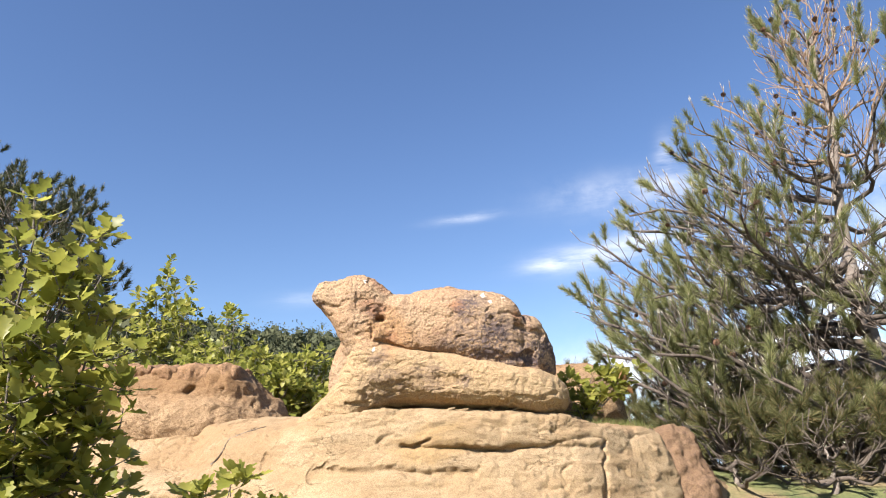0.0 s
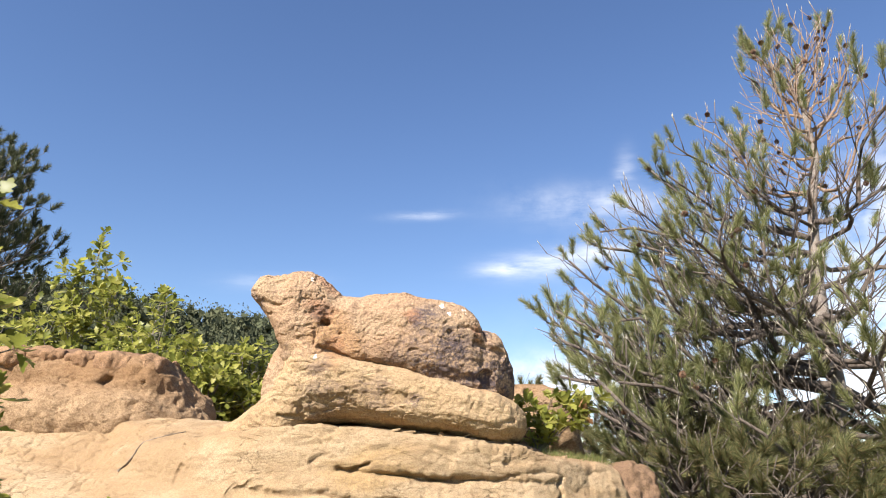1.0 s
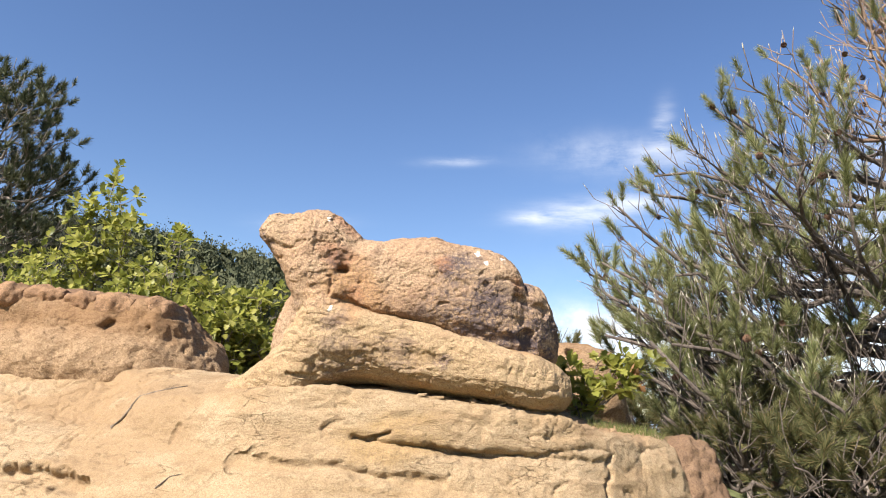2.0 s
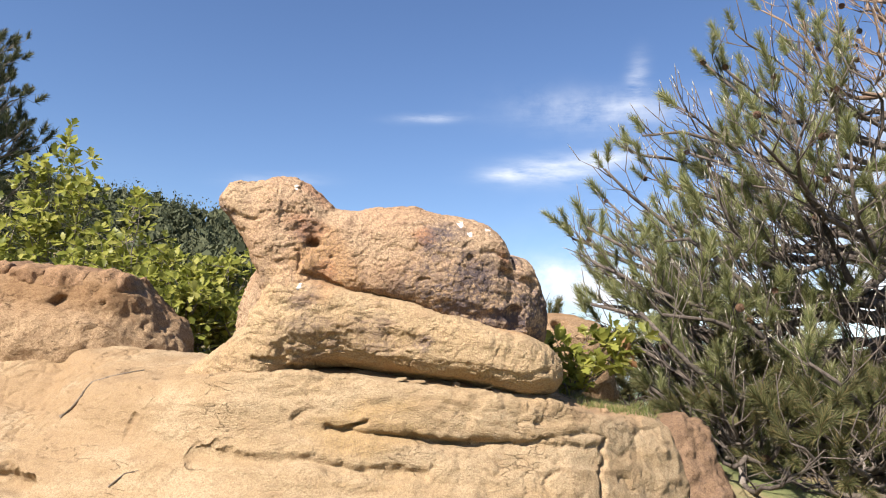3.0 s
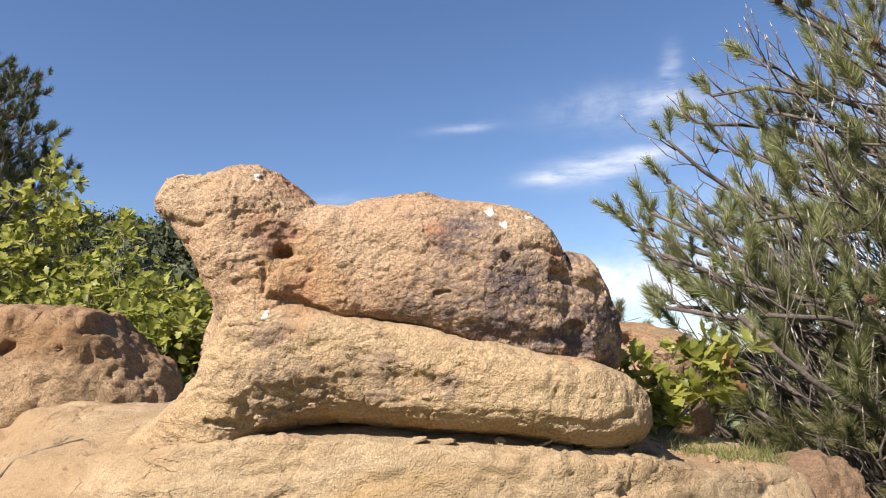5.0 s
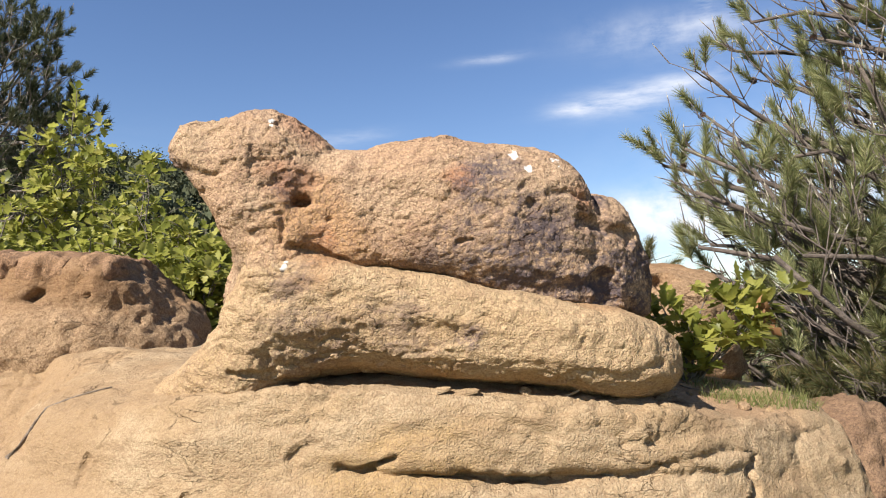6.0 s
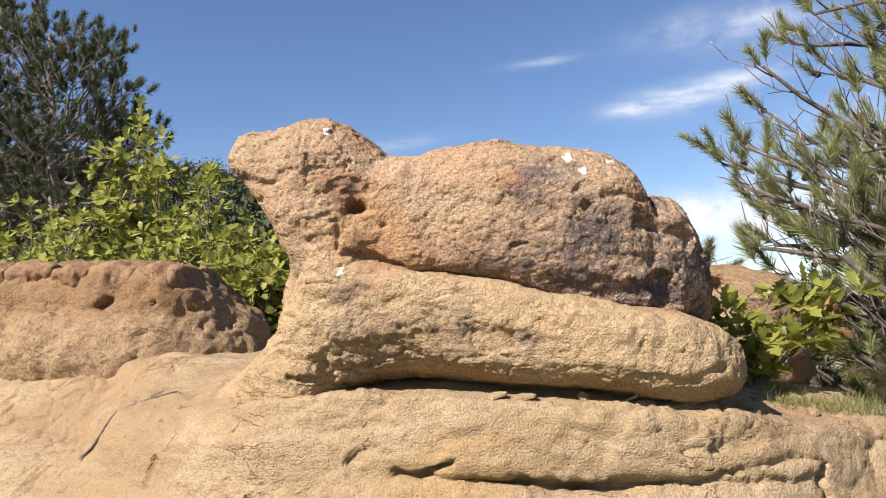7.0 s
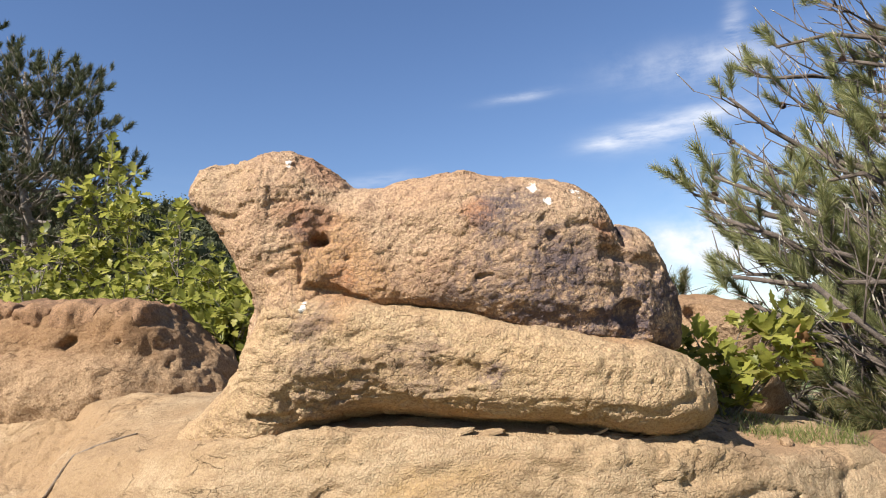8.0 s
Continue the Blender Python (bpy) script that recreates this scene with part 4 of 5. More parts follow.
def rosette(rng, place, axis, size, out):
    """The whorl of leaves at the end of an oak shoot."""
    axis = Vector(axis).normalized()
    a = axis.orthogonal().normalized()
    spin0 = rng.uniform(0, 6.28)
    for k in range(rng.randint(5, 8)):
        w = spin0 + k * 2.4
        side = Matrix.Rotation(w, 3, axis) @ a
        d = (side * rng.uniform(0.7, 1.1) + axis * rng.uniform(-0.05, 0.75) + Vector((0, 0, rng.uniform(-0.3, 0.15)))).normalized()
        q = d.to_track_quat("Z", "Y").to_matrix()
        up = Vector((0, 0, 1)) + unit(rng) * 0.5
        xax = up.cross(d)
        xax = xax.normalized() if xax.length > 0.05 else d.orthogonal().normalized()
        yax = d.cross(xax)
        m = Matrix((xax, yax, d)).transposed().to_4x4()
        s = size * rng.uniform(0.65, 1.15)
        out.append(Matrix.Translation(Vector(place) - axis * rng.uniform(0, 0.03)) @ m @ Matrix.Scale(s, 4))


def oak(name, base, shoots, leaf, label, seed, singles=0, group="", spread=0.22, twigs=4, stem_r=0.012, lean=None):
    """An oak shrub: shoots are (tip, how bushy) in world metres; leaves in whorls along and round every shoot."""
    rng = random.Random(seed)
    base = Vector(base)
    tree = holder(name, base, label, "oak shrub", group)
    mats = []
    for tip, bushy in shoots:
        tip = Vector(tip)
        wood, fork = Mesher(), Mesher()
        span = tip - base
        bend = unit(rng) * span.length * 0.08
        pts = [base + span * s + bend * math.sin(math.pi * s) + unit(rng) * 0.012 for s in np.linspace(0, 1, 7)]
        wood.tube(pts, [stem_r * (1 - 0.75 * s) for s in np.linspace(0, 1, 7)], 6)
        rosette(rng, tip, span, leaf, mats)
        count = int(bushy)
        for k in range(count):
            s = 1 - (k + rng.random()) / count * 0.80
            p = base + span * s + bend * math.sin(math.pi * s)
            side = unit(rng)
            side.z = abs(side.z) * 0.5 + 0.05
            end = p + side.normalized() * spread * rng.uniform(0.45, 1.2) * (0.55 + 0.8 * math.sin(math.pi * min(s, 0.9)))
            mid = (p + end) / 2 + Vector((0, 0, -0.01)) + unit(rng) * 0.01
            fork.tube([p, mid, end], [stem_r * 0.4, stem_r * 0.3, stem_r * 0.18], 4)
            rosette(rng, end, end - p + Vector((0, 0, 0.08)), leaf, mats)
            if rng.random() < 0.6:
                rosette(rng, mid, end - p + unit(rng) * 0.1, leaf * 0.85, mats)
        under(part("stem", wood.mesh("stem"), M_TWIG), tree)
        tagged(under(part("twig", fork.mesh("twig"), M_TWIG), tree), kind="stuff")
    rng.shuffle(mats)
    inv = Matrix.Translation(-base)
    for m in mats[:singles]:
        ob = new("leaf", LEAF_MESH[rng.randrange(len(LEAF_MESH))])
        ob.parent = tree
        ob.matrix_basis = inv @ m
    rest = mats[singles:]
    if rest:
        groups = [rest[i::6] for i in range(6)]
        whole = [scattered("leaves", LEAVES[i], g, True) for i, g in enumerate(groups) if g]
        bm = bmesh.new()
        for w in whole:
            bm.from_mesh(w)
        me = bpy.data.meshes.new("leaves")
        bm.to_mesh(me)
        bm.free()
        me.shade_smooth()
        ob = under(part("leaves", me, M_OAK), tree)
        tagged(ob, kind="stuff")
    return tree


def ground_z(x, y):
    return float(ground_height(x, y))


def bush(rng, x, y, z0, height, width, count):
    """Shoot tips for a rounded bush."""
    out = []
    for _ in range(count):
        w = rng.uniform(0, 6.28)
        r = width * math.sqrt(rng.random())
        out.append(((x + r * math.cos(w), y + r * 0.8 * math.sin(w), z0 + height * (1.05 - 0.55 * (r / width) ** 2) * rng.uniform(0.72, 1.05)), rng.randint(5, 9)))
    return out


rg = random.Random(11)
GREEN = "bushy oak shrub with bright yellow-green lobed leaves"
# the thicket behind the bank
oak("oak_sapling", (-3.35, 4.0, 0.42), [((-3.52, 4.02, 2.50), 34), ((-3.40, 3.95, 2.30), 22), ((-3.65, 4.0, 2.2), 20), ((-3.25, 3.9, 2.05), 20), ((-3.75, 4.1, 2.0), 14), ((-3.0, 3.8, 1.6), 12), ((-3.6, 3.6, 1.55), 12), ((-4.0, 4.0, 1.6), 12)], 0.115,
    "tall oak sapling with bright green leaves above the thicket", 3, 300, "oak thicket", 0.34)
oak("oak_sapling", (-2.45, 3.3, 0.38), [((-2.57, 3.45, 1.84), 18), ((-2.34, 2.95, 1.66), 15), ((-2.15, 3.2, 1.3), 11), ((-2.7, 3.1, 1.35), 10), ((-2.0, 3.0, 1.15), 10)], 0.105,
    "slender oak sapling with pale green shoots", 4, 300, "oak thicket", 0.24)
for n, (x, y, h, w, c) in enumerate(((-1.75, 2.55, 0.68, 0.42, 15), (-2.10, 2.75, 0.92, 0.5, 16), (-1.30, 2.8, 0.72, 0.42, 14), (-2.9, 2.9, 0.85, 0.55, 13), (-3.6, 3.0, 0.95, 0.6, 14), (-4.3, 3.1, 1.0, 0.6, 13),
                                     (-5.0, 3.3, 1.1, 0.6, 12), (-4.6, 4.4, 1.45, 0.7, 14), (-5.6, 4.6, 1.6, 0.7, 12), (-1.75, 3.6, 1.05, 0.6, 15), (-3.2, 4.6, 1.3, 0.75, 14), (-2.7, 3.7, 1.15, 0.5, 14), (-4.0, 3.6, 1.35, 0.6, 14))):
    z0 = ground_z(x, y)
    oak("oak_shrub", (x, y, z0 - 0.02), bush(rg, x, y, z0, h, w, c), 0.10, GREEN, 20 + n, 300, "oak thicket", 0.20)
# the shrub close to where the walk begins
zb = ground_z(-1.85, -1.9)
oak("oak_shrub", (-1.95, -1.9, zb), [((-1.70, -2.0, 0.98), 15), ((-2.05, -1.8, 1.0), 12), ((-1.45, -1.9, 0.66), 14), ((-1.30, -1.95, 0.30), 12), ((-1.62, -2.2, 0.45), 14), ((-1.95, -2.1, 0.55), 14),
                                     ((-1.40, -2.0, 0.0), 11), ((-1.75, -2.1, 0.1), 12), ((-2.1, -2.2, 0.15), 10), ((-1.55, -1.7, -0.15), 10), ((-1.9, -2.1, -0.2), 9),
                                     ((-1.85, -1.9, 0.8), 14), ((-1.6, -1.85, 0.75), 14), ((-1.5, -2.05, 0.48), 13), ((-1.8, -2.0, 0.35), 14), ((-1.5, -1.9, 0.15), 13), ((-1.65, -2.1, -0.05), 12), ((-2.0, -2.0, 0.75), 12), ((-1.36, -1.9, 0.12), 10), ((-1.52, -1.9, 0.94), 11), ((-1.46, -1.9, 0.76), 11), ((-1.40, -1.9, 0.58), 10), ((-1.42, -1.95, 0.43), 10), ((-1.55, -1.9, 0.84), 12), ((-1.45, -2.0, 0.25), 11)], 0.105,
    "leafy oak shrub in full sun beside the path", 61, 300, "", 0.24)
oak("oak_seedling", (-0.95, -1.9, ground_z(-0.95, -1.9)), [((-0.88, -1.95, -0.04), 9), ((-1.02, -1.85, -0.10), 6), ((-0.78, -1.9, -0.14), 6)], 0.095, "young oak seedling with drooping green leaves", 62, 120, "", 0.10, stem_r=0.006)
oak("oak_seedling", (-1.32, -1.9, ground_z(-1.32, -1.9)), [((-1.30, -1.9, -0.13), 7), ((-1.22, -1.9, -0.18), 5)], 0.095, "young oak seedling with drooping green leaves", 63, 90, "", 0.09, stem_r=0.006)
# the sapling behind the foot of the rock
oak("oak_sapling", (0.92, 0.74, 0.22), [((0.85, 0.76, 0.56), 4), ((1.06, 0.80, 0.62), 4), ((1.22, 0.82, 0.655), 4), ((1.42, 0.82, 0.63), 3), ((1.10, 0.72, 0.46), 3), ((1.22, 0.76, 0.51), 4), ((1.32, 0.80, 0.57), 4), ((0.97, 0.78, 0.50), 3), ((1.14, 0.80, 0.57), 3)], 0.095,
    "low oak sapling with bright green lobed leaves beside the rock", 71, 300, "", 0.09, stem_r=0.007)

rd = random.Random(8)
leafy = [turned((1.28 + rd.uniform(-0.03, 0.03), 0.74, 0.60 - 0.03 * k), unit(rd) + Vector((0, 0, -0.8)), rd.uniform(0, 6), 0.085) for k in range(5)]
tagged(part("withered_leaves", scattered("withered_leaves", LEAVES[2], leafy, True), M_DRYLEAF), "withered rust-brown leaves hanging in the oak sapling", "dead leaves")


def needle_tuft(rng, needles, length, width, span):
    """A brush of needles round a shoot along +z."""
    verts, faces = [], []
    for _ in range(needles):
        w, h = rng.uniform(0, 6.28), span * rng.random()
        tilt = radians(rng.uniform(30, 74) - 24 * h / span)
        ln = length * rng.uniform(0.7, 1.1)
        d = Vector((math.sin(tilt) * math.cos(w), math.sin(tilt) * math.sin(w), math.cos(tilt)))
        b = Vector((0, 0, h))
        side = d.cross(unit(rng)).normalized() * width
        k = len(verts)
        verts += [b - side, b + side, b + d * ln + Vector((0, 0, 0.012))]
        faces.append((k, k + 1, k + 2))
    return verts, faces


def cone_shape(rng):
    v, f = [], []
    rows, around = 7, 8
    for i in range(rows):
        s = i / (rows - 1)
        r = 0.5 * math.sin(math.pi * (0.12 + 0.80 * s)) ** 0.8
        for k in range(around):
            w = 2 * math.pi * (k + 0.5 * (i % 2)) / around
            o = len(v)
            c, n = Vector((r * math.cos(w), r * math.sin(w), s)), Vector((math.cos(w), math.sin(w), 0))
            t = Vector((-math.sin(w), math.cos(w), 0)) * 0.20
            v += [c * 0.6 + Vector((0, 0, 0.4 * s)) - t * 0.6, c * 0.6 + Vector((0, 0, 0.4 * s)) + t * 0.6, c + n * 0.10 + t + Vector((0, 0, 0.09)), c + n * 0.10 - t + Vector((0, 0, 0.09))]
            f.append((o, o + 1, o + 2, o + 3))
    o = len(v)
    for k in range(6):
        w = 2 * math.pi * k / 6
        v.append((0.22 * math.cos(w), 0.22 * math.sin(w), 0.06))
    v += [(0, 0, 0.0), (0, 0, 0.95)]
    for k in range(6):
        f.append((o + k, o + (k + 1) % 6, o + 7))
        f.append((o + (k + 1) % 6, o + k, o + 6))
    return mesh_from("pine_cone", [tuple(x) for x in v], f, False)


CONE = cone_shape(random.Random(2))
CONE.materials.append(M_CONE)


def pine(base, top, reach, branches, seed, tuft, label, needle_mat, aimed=(), bare_top=0.80, bare_low=0.42, cones=0.0, twig_gap=0.15, size=1.0, trunk_r=0.085, steep=58, lift=6, shoot_mat=None, inner=0.35, limb=1.0, limb_mat=None, upright=0.9):
    """A pine: trunk, whorls of rising limbs with twigs, needle brushes at the twig ends. reach: (share of height, radius) rows."""
    rng = random.Random(seed)
    base, top = Vector(base), Vector(top)
    tree = holder("pine_tree", base, label, "pine tree", "pines")
    axis = top - base
    wob = [unit(rng) * 0.05 for _ in range(9)]
    line = [base + axis * s + w * min(1, 4 * s) * size for s, w in zip(np.linspace(0, 1, 9), wob)]
    trunk = Mesher()
    trunk.tube(line, [trunk_r * (1 - 0.85 * s) + 0.006 for s in np.linspace(0, 1, 9)], 9)
    under(part("trunk", trunk.mesh("trunk"), M_PINE_BARK), tree)
    inv = Matrix.Translation(-base)

    def on_trunk(s):
        k = min(int(s * 8), 7)
        return line[k].lerp(line[k + 1], s * 8 - k)

    jobs = []
    for k in range(branches):
        s = 0.05 + 0.93 * ((k + rng.random()) / branches) ** 0.9
        w = k * 2.39996 + rng.uniform(-0.3, 0.3)
        r = float(np.interp(s, [a for a, _ in reach], [b for _, b in reach])) * rng.uniform(0.78, 1.06)
        rise = math.tan(radians(lift + (steep - lift) * s**1.3)) * r * rng.uniform(0.75, 1.2)
        jobs.append((s, on_trunk(s) + Vector((math.cos(w) * r, math.sin(w) * r, rise))))
    for tip in aimed:
        tip = Vector(tip)
        s = max(0.06, min(0.95, (tip.z - base.z) / axis.z * 0.86 - 0.05))
        jobs.append((s, tip))
    for s, tip in jobs:
        start = on_trunk(s)
        span = tip - start
        L = span.length
        if L < 0.12:
            continue
        wood, tufts, buds, cone_at = Mesher(), [], [], []
        sag = Vector((0, 0, -rng.uniform(0.12, 0.24) * L * (1 - 0.5 * s)))
        bend = unit(rng) * 0.10 * L
        kinks = [unit(rng) * 0.045 * L ** 0.7 for _ in range(7)]

        def along(q):
            k = min(int(q * 6), 5)
            kink = kinks[k].lerp(kinks[k + 1], q * 6 - k) * min(1.0, 4 * q)
            return start + span * q + sag * math.sin(math.pi * q ** 0.8) + bend * math.sin(math.pi * q * 2) + kink

        r0 = (0.012 + 0.011 * L) * size**0.5 * (1.15 - 0.6 * s) * limb
        qs = np.linspace(0, 1, 9)
        wood.tube([along(q) + unit(rng) * 0.012 * L * 0.3 for q in qs], [r0 * (1 - 0.8 * q) + 0.0025 for q in qs], 6)
        bare = bare_top if s > 0.60 else bare_low

        def end_tuft(p, d, chance):
            d = (d.normalized() * 0.7 + Vector((0, 0, upright)) + unit(rng) * 0.45).normalized()
            ln = rng.uniform(0.12, 0.19) * size
            wood.tube([p, p + d * ln], [0.0042 * size, 0.003 * size], 4)
            grown = rng.random() > chance
            if grown:
                tufts.append(turned(p + d * ln * 0.1, d, rng.uniform(0, 6), rng.uniform(0.75, 1.3)))
            buds.append(turned(p + d * ln, d, 0, rng.uniform(0.8, 1.3) * size))
            if rng.random() < cones and (grown or s > 0.60):
                cone_at.append(turned(p + unit(rng) * 0.012, d + unit(rng) * 0.8, 0, rng.uniform(0.036, 0.052)))

        end_tuft(along(1.0), span, bare * 0.3)
        steps = max(3, int(L / (twig_gap * size)))
        for k in range(steps):
            q = 0.16 + 0.84 * (k + 0.5 * rng.random()) / steps
            p = along(q)
            side = span.cross(Vector((0, 0, 1))).normalized() * (1 if k % 2 else -1)
            d = (span.normalized() * rng.uniform(0.5, 1.0) + side * rng.uniform(0.5, 1.0) + Vector((0, 0, rng.uniform(-0.15, 0.55)))).normalized()
            ln = (0.12 + 0.40 * L * (1 - q) ** 0.8 * rng.uniform(0.5, 1.0)) * (0.6 + 0.4 * size)
            e = p + d * ln + Vector((0, 0, 0.22 * ln))
            mid = p.lerp(e, 0.5) + Vector((0, 0, -0.06 * ln)) + unit(rng) * 0.04 * ln
            wood.tube([p, mid, e], [0.0065 * size, 0.005 * size, 0.0035 * size], 4)
            dead = rng.random() < (inner if q < 0.5 else 0.12)
            end_tuft(e, d, 1.0 if dead else bare)
            for j in range(int(ln / (0.095 * size))):
                u = rng.uniform(0.25, 0.95)
                pp = p.lerp(mid, u * 2) if u < 0.5 else mid.lerp(e, u * 2 - 1)
                dd = (d + unit(rng) * 0.9).normalized()
                l2 = rng.uniform(0.06, 0.20) * size
                e2 = pp + dd * l2 + Vector((0, 0, 0.03))
                wood.tube([pp, e2], [0.004 * size, 0.0026 * size], 3)
                if rng.random() < (0.22 if dead else 0.82):
                    end_tuft(e2, dd, bare)
        br = under(part("branch", wood.mesh("branch"), (shoot_mat if shoot_mat and s > 0.62 else limb_mat or M_TWIG)), tree)
        if tufts:
            nm = scattered("needles", tuft[rng.randrange(len(tuft))], tufts)
            nm.materials.append(needle_mat)
            nb = new("needles", nm)
            nb.parent = br
            tagged(nb, kind="stuff")
        if buds and cones:
            bd = scattered("bud", ([(0.005, 0, 0), (-0.003, 0.004, 0), (-0.003, -0.004, 0), (0, 0, 0.042)], [(0, 1, 3), (1, 2, 3), (2, 0, 3)]), buds)
            bd.materials.append(M_BUD)
            bo = new("bud", bd)
            bo.parent = br
            tagged(bo, kind="stuff")
        for m in cone_at:
            c = new("pine_cone", CONE)
            c.parent = br
            c.matrix_basis = m
    return tree


rt = random.Random(77)
TUFT = [needle_tuft(rt, 240, 0.088, 0.0021, 0.15) for _ in range(4)]
TUFT_FAR = [needle_tuft(rt, 100, 0.19, 0.010, 0.22) for _ in range(4)]
pine((3.75, 1.80, ground_z(3.75, 1.8) - 0.05), (4.25, 2.2, 4.35), [(0.0, 2.0), (0.12, 2.2), (0.3, 1.85), (0.42, 1.4), (0.6, 1.0), (0.8, 0.72), (0.93, 0.45), (1.0, 0.25)], 48, 5, TUFT,
     "tall pine with sparse needle brushes, cones and bare reddish top shoots", M_NEEDLE,
     [(2.14, 3.33, 2.59), (1.61, 3.2, 1.72), (2.56, 2.1, 2.98), (3, 2.3, 3.58), (2.86, 1.67, 2.82), (2.1, 0.92, 1.89), (2.41, 0.75, 1.94), (1.48, 1.2, 0.79), (1.93, 1.74, 1.44), (1.68, 2.3, 1.24),
      (2.2, 2.4, 0.8), (2.1, 2, 0.45), (1.75, 1.5, 0.35), (2, 1.1, 0.25), (2.5, 0.9, 0.5), (3.3, 0.4, 0.9), (3.03, 0.3, 1.44), (3.9, 0.4, 3.2), (3.75, 2.3, 4.55), (4.6, 2, 4.4), (4.1, 2, 4.75), (4.35, 2.3, 4.6), (3.55, 2.1, 4.2),
      (1.63, 2.9, 1.44), (1.83, 3.1, 2.04), (1.73, 2.6, 1.04), (1.98, 2.2, 1.94), (2.08, 1.4, 1.74), (1.78, 1.6, 0.94), (1.5, 2, 0.75), (2.18, 2.7, 2.24),
      (1.42, 2.0, 1.22), (1.46, 2.0, 0.92), (1.72, 2.0, 1.3), (1.85, 2.0, 0.9), (2.1, 2.0, 1.1), (2.15, 2.0, 0.7), (1.95, 2.0, 0.6), (1.68, 2.0, 0.98), (1.95, 2.2, 2.42), (2.18, 2.2, 2.7), (2.48, 2.2, 2.98), (2.72, 2.2, 3.32), (1.66, 2.2, 2.02), (1.5, 2.2, 1.6), (2.26, 2.2, 2.25), (2.3, 2.0, 1.6), (2.6, 1.8, 1.9), (2.5, 2.1, 1.2)],
     cones=0.13, shoot_mat=M_SHOOT, bare_top=0.86, bare_low=0.66, inner=0.88, limb=1.1, limb_mat=M_LIMB, steep=54)
CROWN = [(0.0, 2.4), (0.3, 3.2), (0.5, 3.1), (0.7, 2.6), (0.86, 1.9), (0.95, 1.15), (1.0, 0.5)]
pine((-12.7, 15.8, ground_z(-12.7, 15.8) - 0.1), (-12.7, 15.7, 8.9), CROWN, 50, 9, TUFT_FAR,
     "dense dark green pine behind the oak thicket", M_NEEDLE_FAR, [(-9.9, 15.5, 6.1), (-9.8, 15.5, 5.0), (-10.9, 15.5, 7.9), (-10.2, 15.4, 7.0), (-10.2, 15.3, 4.2)], bare_top=0.06, bare_low=0.12, twig_gap=0.13, size=2.3, trunk_r=0.2, steep=38, inner=0.5)
pine((-15.9, 16.4, ground_z(-15.9, 16.4) - 0.1), (-15.6, 16.2, 9.9), CROWN, 36, 19, TUFT_FAR,
     "dense dark green pine behind the oak thicket", M_NEEDLE_FAR, bare_top=0.05, bare_low=0.12, twig_gap=0.15, size=2.3, trunk_r=0.2)

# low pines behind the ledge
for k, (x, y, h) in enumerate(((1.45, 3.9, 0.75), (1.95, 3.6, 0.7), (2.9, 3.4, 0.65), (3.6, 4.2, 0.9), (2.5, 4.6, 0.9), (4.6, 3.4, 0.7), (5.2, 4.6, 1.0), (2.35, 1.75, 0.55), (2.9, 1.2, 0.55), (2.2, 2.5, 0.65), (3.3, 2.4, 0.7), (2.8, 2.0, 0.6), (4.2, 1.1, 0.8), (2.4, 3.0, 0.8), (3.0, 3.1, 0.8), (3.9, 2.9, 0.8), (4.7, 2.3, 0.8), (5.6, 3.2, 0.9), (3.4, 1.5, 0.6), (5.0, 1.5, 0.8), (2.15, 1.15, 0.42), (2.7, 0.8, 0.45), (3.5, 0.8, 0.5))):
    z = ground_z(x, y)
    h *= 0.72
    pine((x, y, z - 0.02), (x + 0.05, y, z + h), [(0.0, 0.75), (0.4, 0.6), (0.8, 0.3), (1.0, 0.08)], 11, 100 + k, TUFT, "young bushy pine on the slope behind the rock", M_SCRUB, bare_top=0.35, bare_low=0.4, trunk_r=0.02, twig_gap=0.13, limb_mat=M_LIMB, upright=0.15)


def build_far_woods():
    """The wooded hill: crowns of many small leaf clumps in one sheet of trees."""
    rng = np.random.default_rng(4)
    mats = []
    card = ([(-0.6, 0, 0.0), (0.0, 0.1, -0.3), (0.6, 0, 0.05), (-0.1, -0.1, 0.45)], [(0, 1, 2, 3)])
    for _ in range(520):
        az, dist = math.radians(rng.uniform(-62, 2)), rng.uniform(46, 98)
        x, y = math.sin(az) * dist, math.cos(az) * dist
        h, r = rng.uniform(2.2, 4.6), rng.uniform(1.2, 2.3)
        z = ground_z(x, y)
        for k in range(360):
            d = rng.normal(size=3)
            d /= np.linalg.norm(d)
            q = rng.uniform(*((0.2, 0.6) if k < 60 else (0.6, 1.0))) * (1 + 0.3 * math.sin(7 * d[0] + 5 * d[2] + h * 9))
            p = (x + d[0] * r * q, y + d[1] * r * q, z + h * 0.55 + d[2] * h * 0.5 * q)
            e = Euler(rng.uniform(0, 6.28, 3))
            mats.append(Matrix.LocRotScale(p, e, Vector((1, 1, 1)) * rng.uniform(*((0.6, 1.1) if k < 60 else (0.10, 0.26)))))
    me = scattered("hill_woods", card, mats)
    ob = part("hill_woods", me, M_HILL)
    tagged(ob, "dull green scrub woods covering the hillside", "woods", kind="stuff")


build_far_woods()

# ---- small things ----
ledge = bpy.data.objects["sandstone_ledge"].data
LEDGE_TREE = BVHTree.FromPolygons([w.co.copy() for w in ledge.vertices], [tuple(p.vertices) for p in ledge.polygons])


def on_ledge(x, y, lift=0.0):
    """A point on the upper side of the ledge."""
    hit = LEDGE_TREE.ray_cast(Vector((x, y, 1.5)), Vector((0, 0, -1)))[0]
    return Vector((x, y, (hit.z if hit else 0.2) + lift))


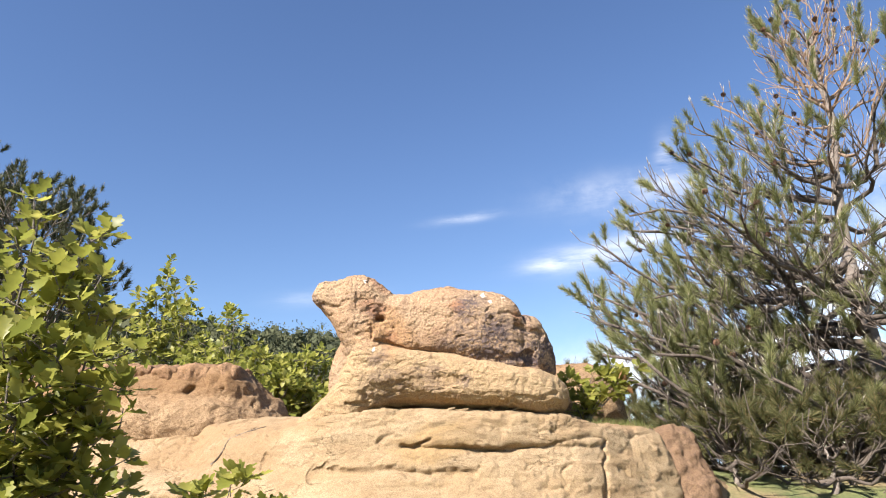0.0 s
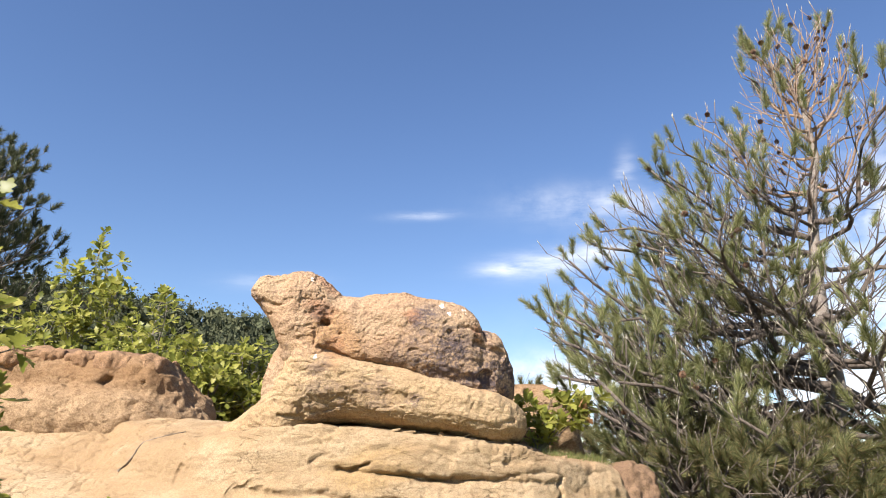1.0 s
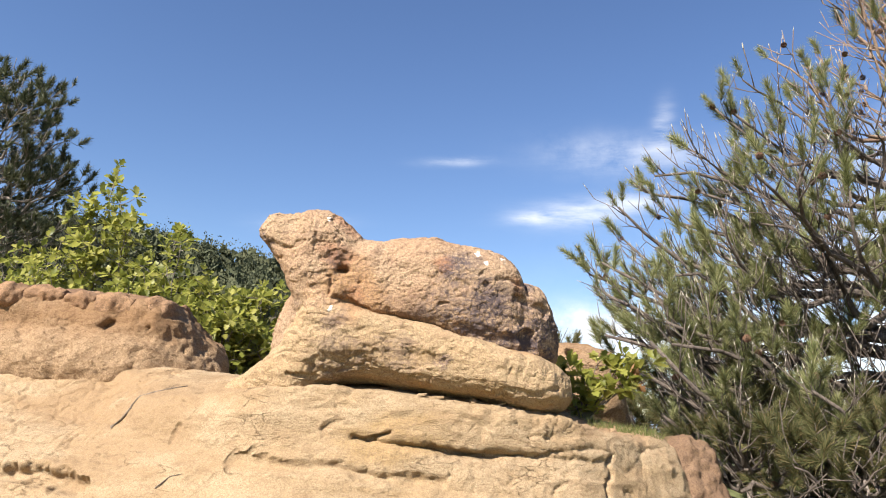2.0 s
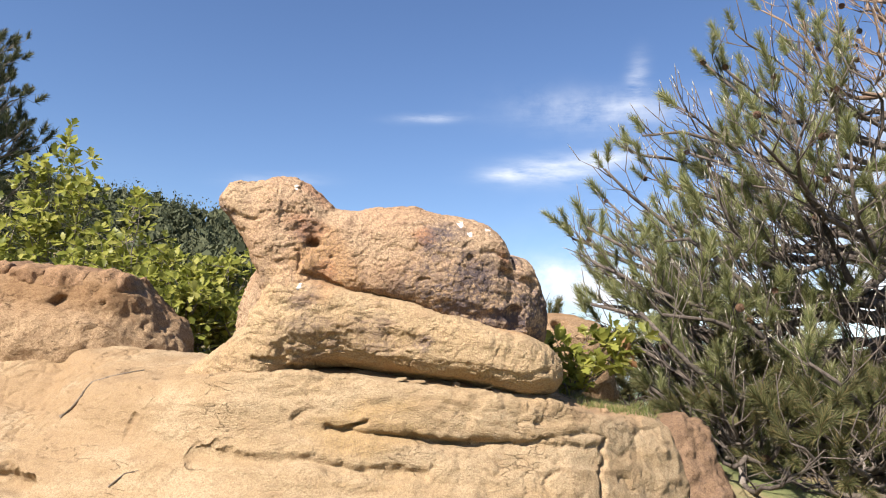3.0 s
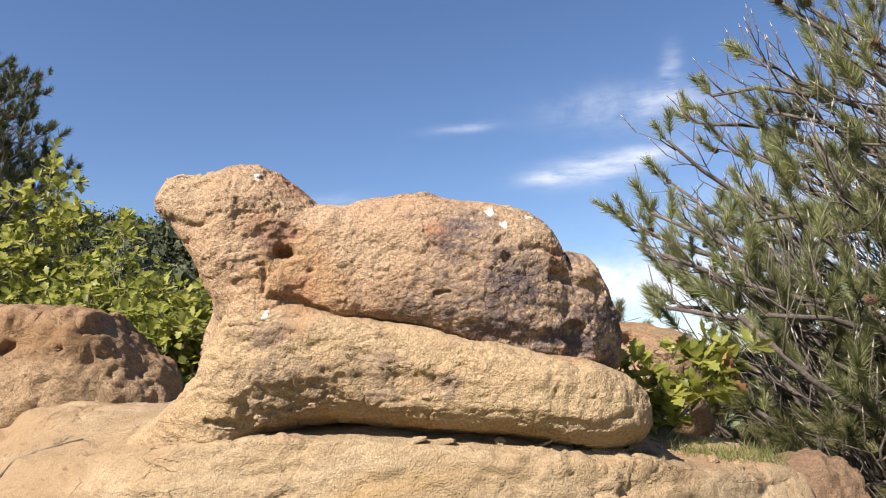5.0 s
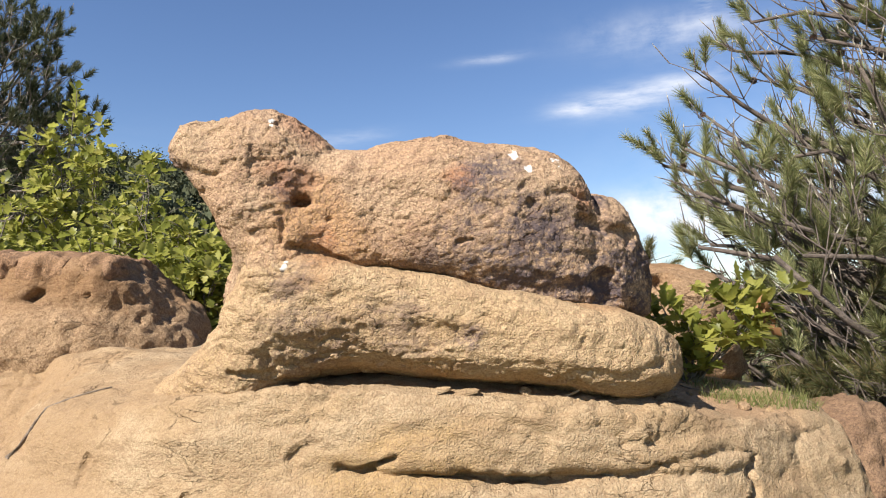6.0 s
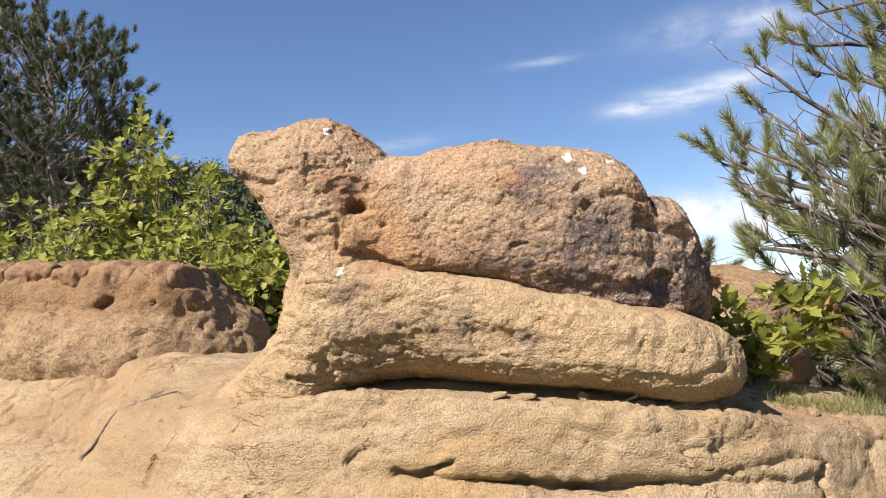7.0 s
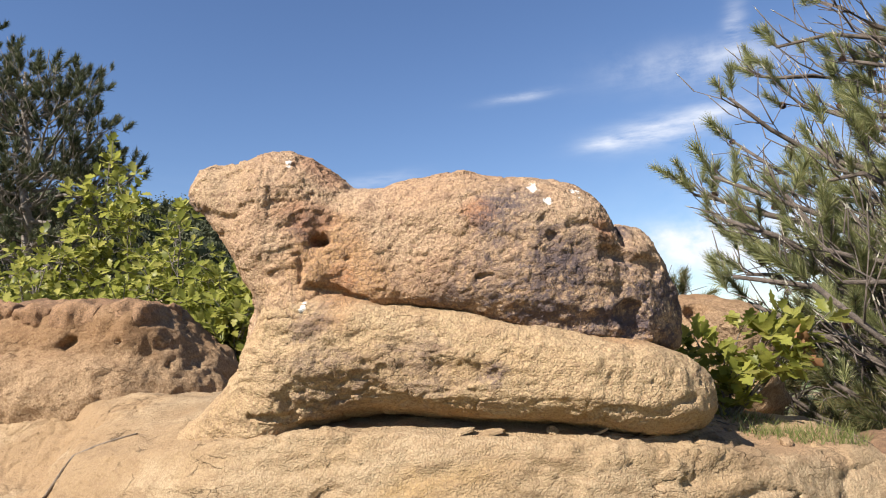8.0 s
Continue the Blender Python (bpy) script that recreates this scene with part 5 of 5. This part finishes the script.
def build_grass():
    rng = random.Random(31)
    v, f = [], []
    for cx, cy, cz, rx, ry, n in ((1.12, 0.52, 0.14, 0.22, 0.10, 520), (1.45, 0.70, 0.10, 0.2, 0.12, 260), (0.98, 0.75, 0.20, 0.15, 0.1, 160)):
        for _ in range(n):
            w, r = rng.uniform(0, 6.28), math.sqrt(rng.random())
            p = on_ledge(cx + rx * r * math.cos(w), cy + ry * r * math.sin(w), -0.004)
            d = Vector((rng.uniform(-0.7, 0.7), rng.uniform(-0.6, 0.4), 1)).normalized()
            ln = rng.uniform(0.025, 0.075)
            side = d.cross(unit(rng)).normalized() * 0.0018
            o = len(v)
            v += [p - side, p + side, p + d * ln + Vector((rng.uniform(-0.015, 0.015), 0, 0))]
            f.append((o, o + 1, o + 2))
    tagged(part("grass", mesh_from("grass", [tuple(x) for x in v], f, False), M_GRASS), "short dry grass tufts on the sandy ledge", "grass", kind="stuff")


build_grass()


def stone(place, size, seed, mat, label, flat=0.6):
    bm = bmesh.new()
    bmesh.ops.create_icosphere(bm, subdivisions=3, radius=1)
    rng = random.Random(seed)
    cut = [(unit(rng), rng.uniform(0.5, 0.8)) for _ in range(9)]
    for w in bm.verts:
        for nrm, d in cut:
            over = w.co.dot(nrm) - d
            if over > 0:
                w.co -= nrm * over
        w.co += w.co * 0.06 * noise.noise(w.co * 3 + Vector((seed, 0, 0)))
        w.co = Vector((w.co.x * size, w.co.y * size * 0.8, w.co.z * size * flat))
    me = bpy.data.meshes.new("stone")
    bm.to_mesh(me)
    bm.free()
    ob = part("stone", me, mat)
    place = on_ledge(place[0], place[1], size * flat * 0.35)
    ob.matrix_basis = pose(*place, rng.uniform(-15, 15), rng.uniform(-15, 15), rng.uniform(0, 360))
    return tagged(ob, label, "stone", "loose stones")


stone((0.205, 0.05, 0.235), 0.026, 1, M_LEDGE, "small flat stone chip under the rock")
stone((1.02, 0.40, 0.155), 0.034, 2, M_BANK, "small reddish stone in the grass")
for k in range(14):
    stone((0.75 + rt.uniform(0, 0.65), 0.38 + rt.uniform(0, 0.3), 0.17), rt.uniform(0.008, 0.02), 10 + k, M_LEDGE, "small loose pebble on the sandy ledge")


def stick(name, pts, r, label):
    w = Mesher()
    w.tube(pts, [r * (1 - 0.6 * k / (len(pts) - 1)) for k in range(len(pts))], 6)
    return tagged(part(name, w.mesh(name), M_DEAD), label, "twig")


# a dead root curling over the ledge, and dry sticks on it
def lying(xy, lift=0.002):
    return [on_ledge(x, y, lift) for x, y in xy]


stick("dead_root", lying([(-1.73, 0.43), (-1.68, 0.43), (-1.645, 0.445), (-1.65, 0.48), (-1.63, 0.51), (-1.56, 0.535), (-1.47, 0.535), (-1.38, 0.53)], 0.004), 0.0085, "dark dead root curling over the pale ledge")
stick("dry_stick", lying([(-1.30, -0.03), (-1.24, -0.02), (-1.18, -0.03)], 0.004), 0.004, "dry brown stick lying on the ledge")
for k in range(12):
    x, y = 0.84 + rt.uniform(0, 0.55), 0.45 + rt.uniform(0, 0.3)
    stick("dry_stick", lying([(x, y), (x + rt.uniform(-0.05, 0.05), y + 0.02), (x + rt.uniform(-0.14, 0.14), y + rt.uniform(-0.04, 0.04))], rt.uniform(0.004, 0.02)), 0.0026, "thin dry stick among the grass")


def flake(x, y, size, seed):
    """A thin shell of stone lifting off the ledge."""
    rng = random.Random(seed)
    c = on_ledge(x, y, 0.006)
    ring = [(math.cos(w) * size * rng.uniform(0.55, 1.3), math.sin(w) * size * 0.6 * rng.uniform(0.55, 1.3)) for w in np.linspace(0, 6.28, 8)[:-1]]
    top = [(c.x + a, c.y + b, on_ledge(c.x + a, c.y + b).z + 0.010 + 0.012 * (a / size)) for a, b in ring]
    low = [(p[0], p[1], p[2] - 0.007) for p in top]
    k = len(ring)
    f = [tuple(range(k)), tuple(range(2 * k - 1, k - 1, -1))] + [(i, k + i, k + (i + 1) % k, (i + 1) % k) for i in range(k)]
    tagged(part("stone_flake", mesh_from("stone_flake", top + low, f, False), M_LEDGE), "thin stone flake peeling off the ledge", "stone flake", "stone flakes")


for k, (x, y, z) in enumerate(((-0.07, 0.0, 0.04), (0.02, 0.01, 0.05), (0.34, 0.03, 0.025))):
    flake(x, y, z, 50 + k)
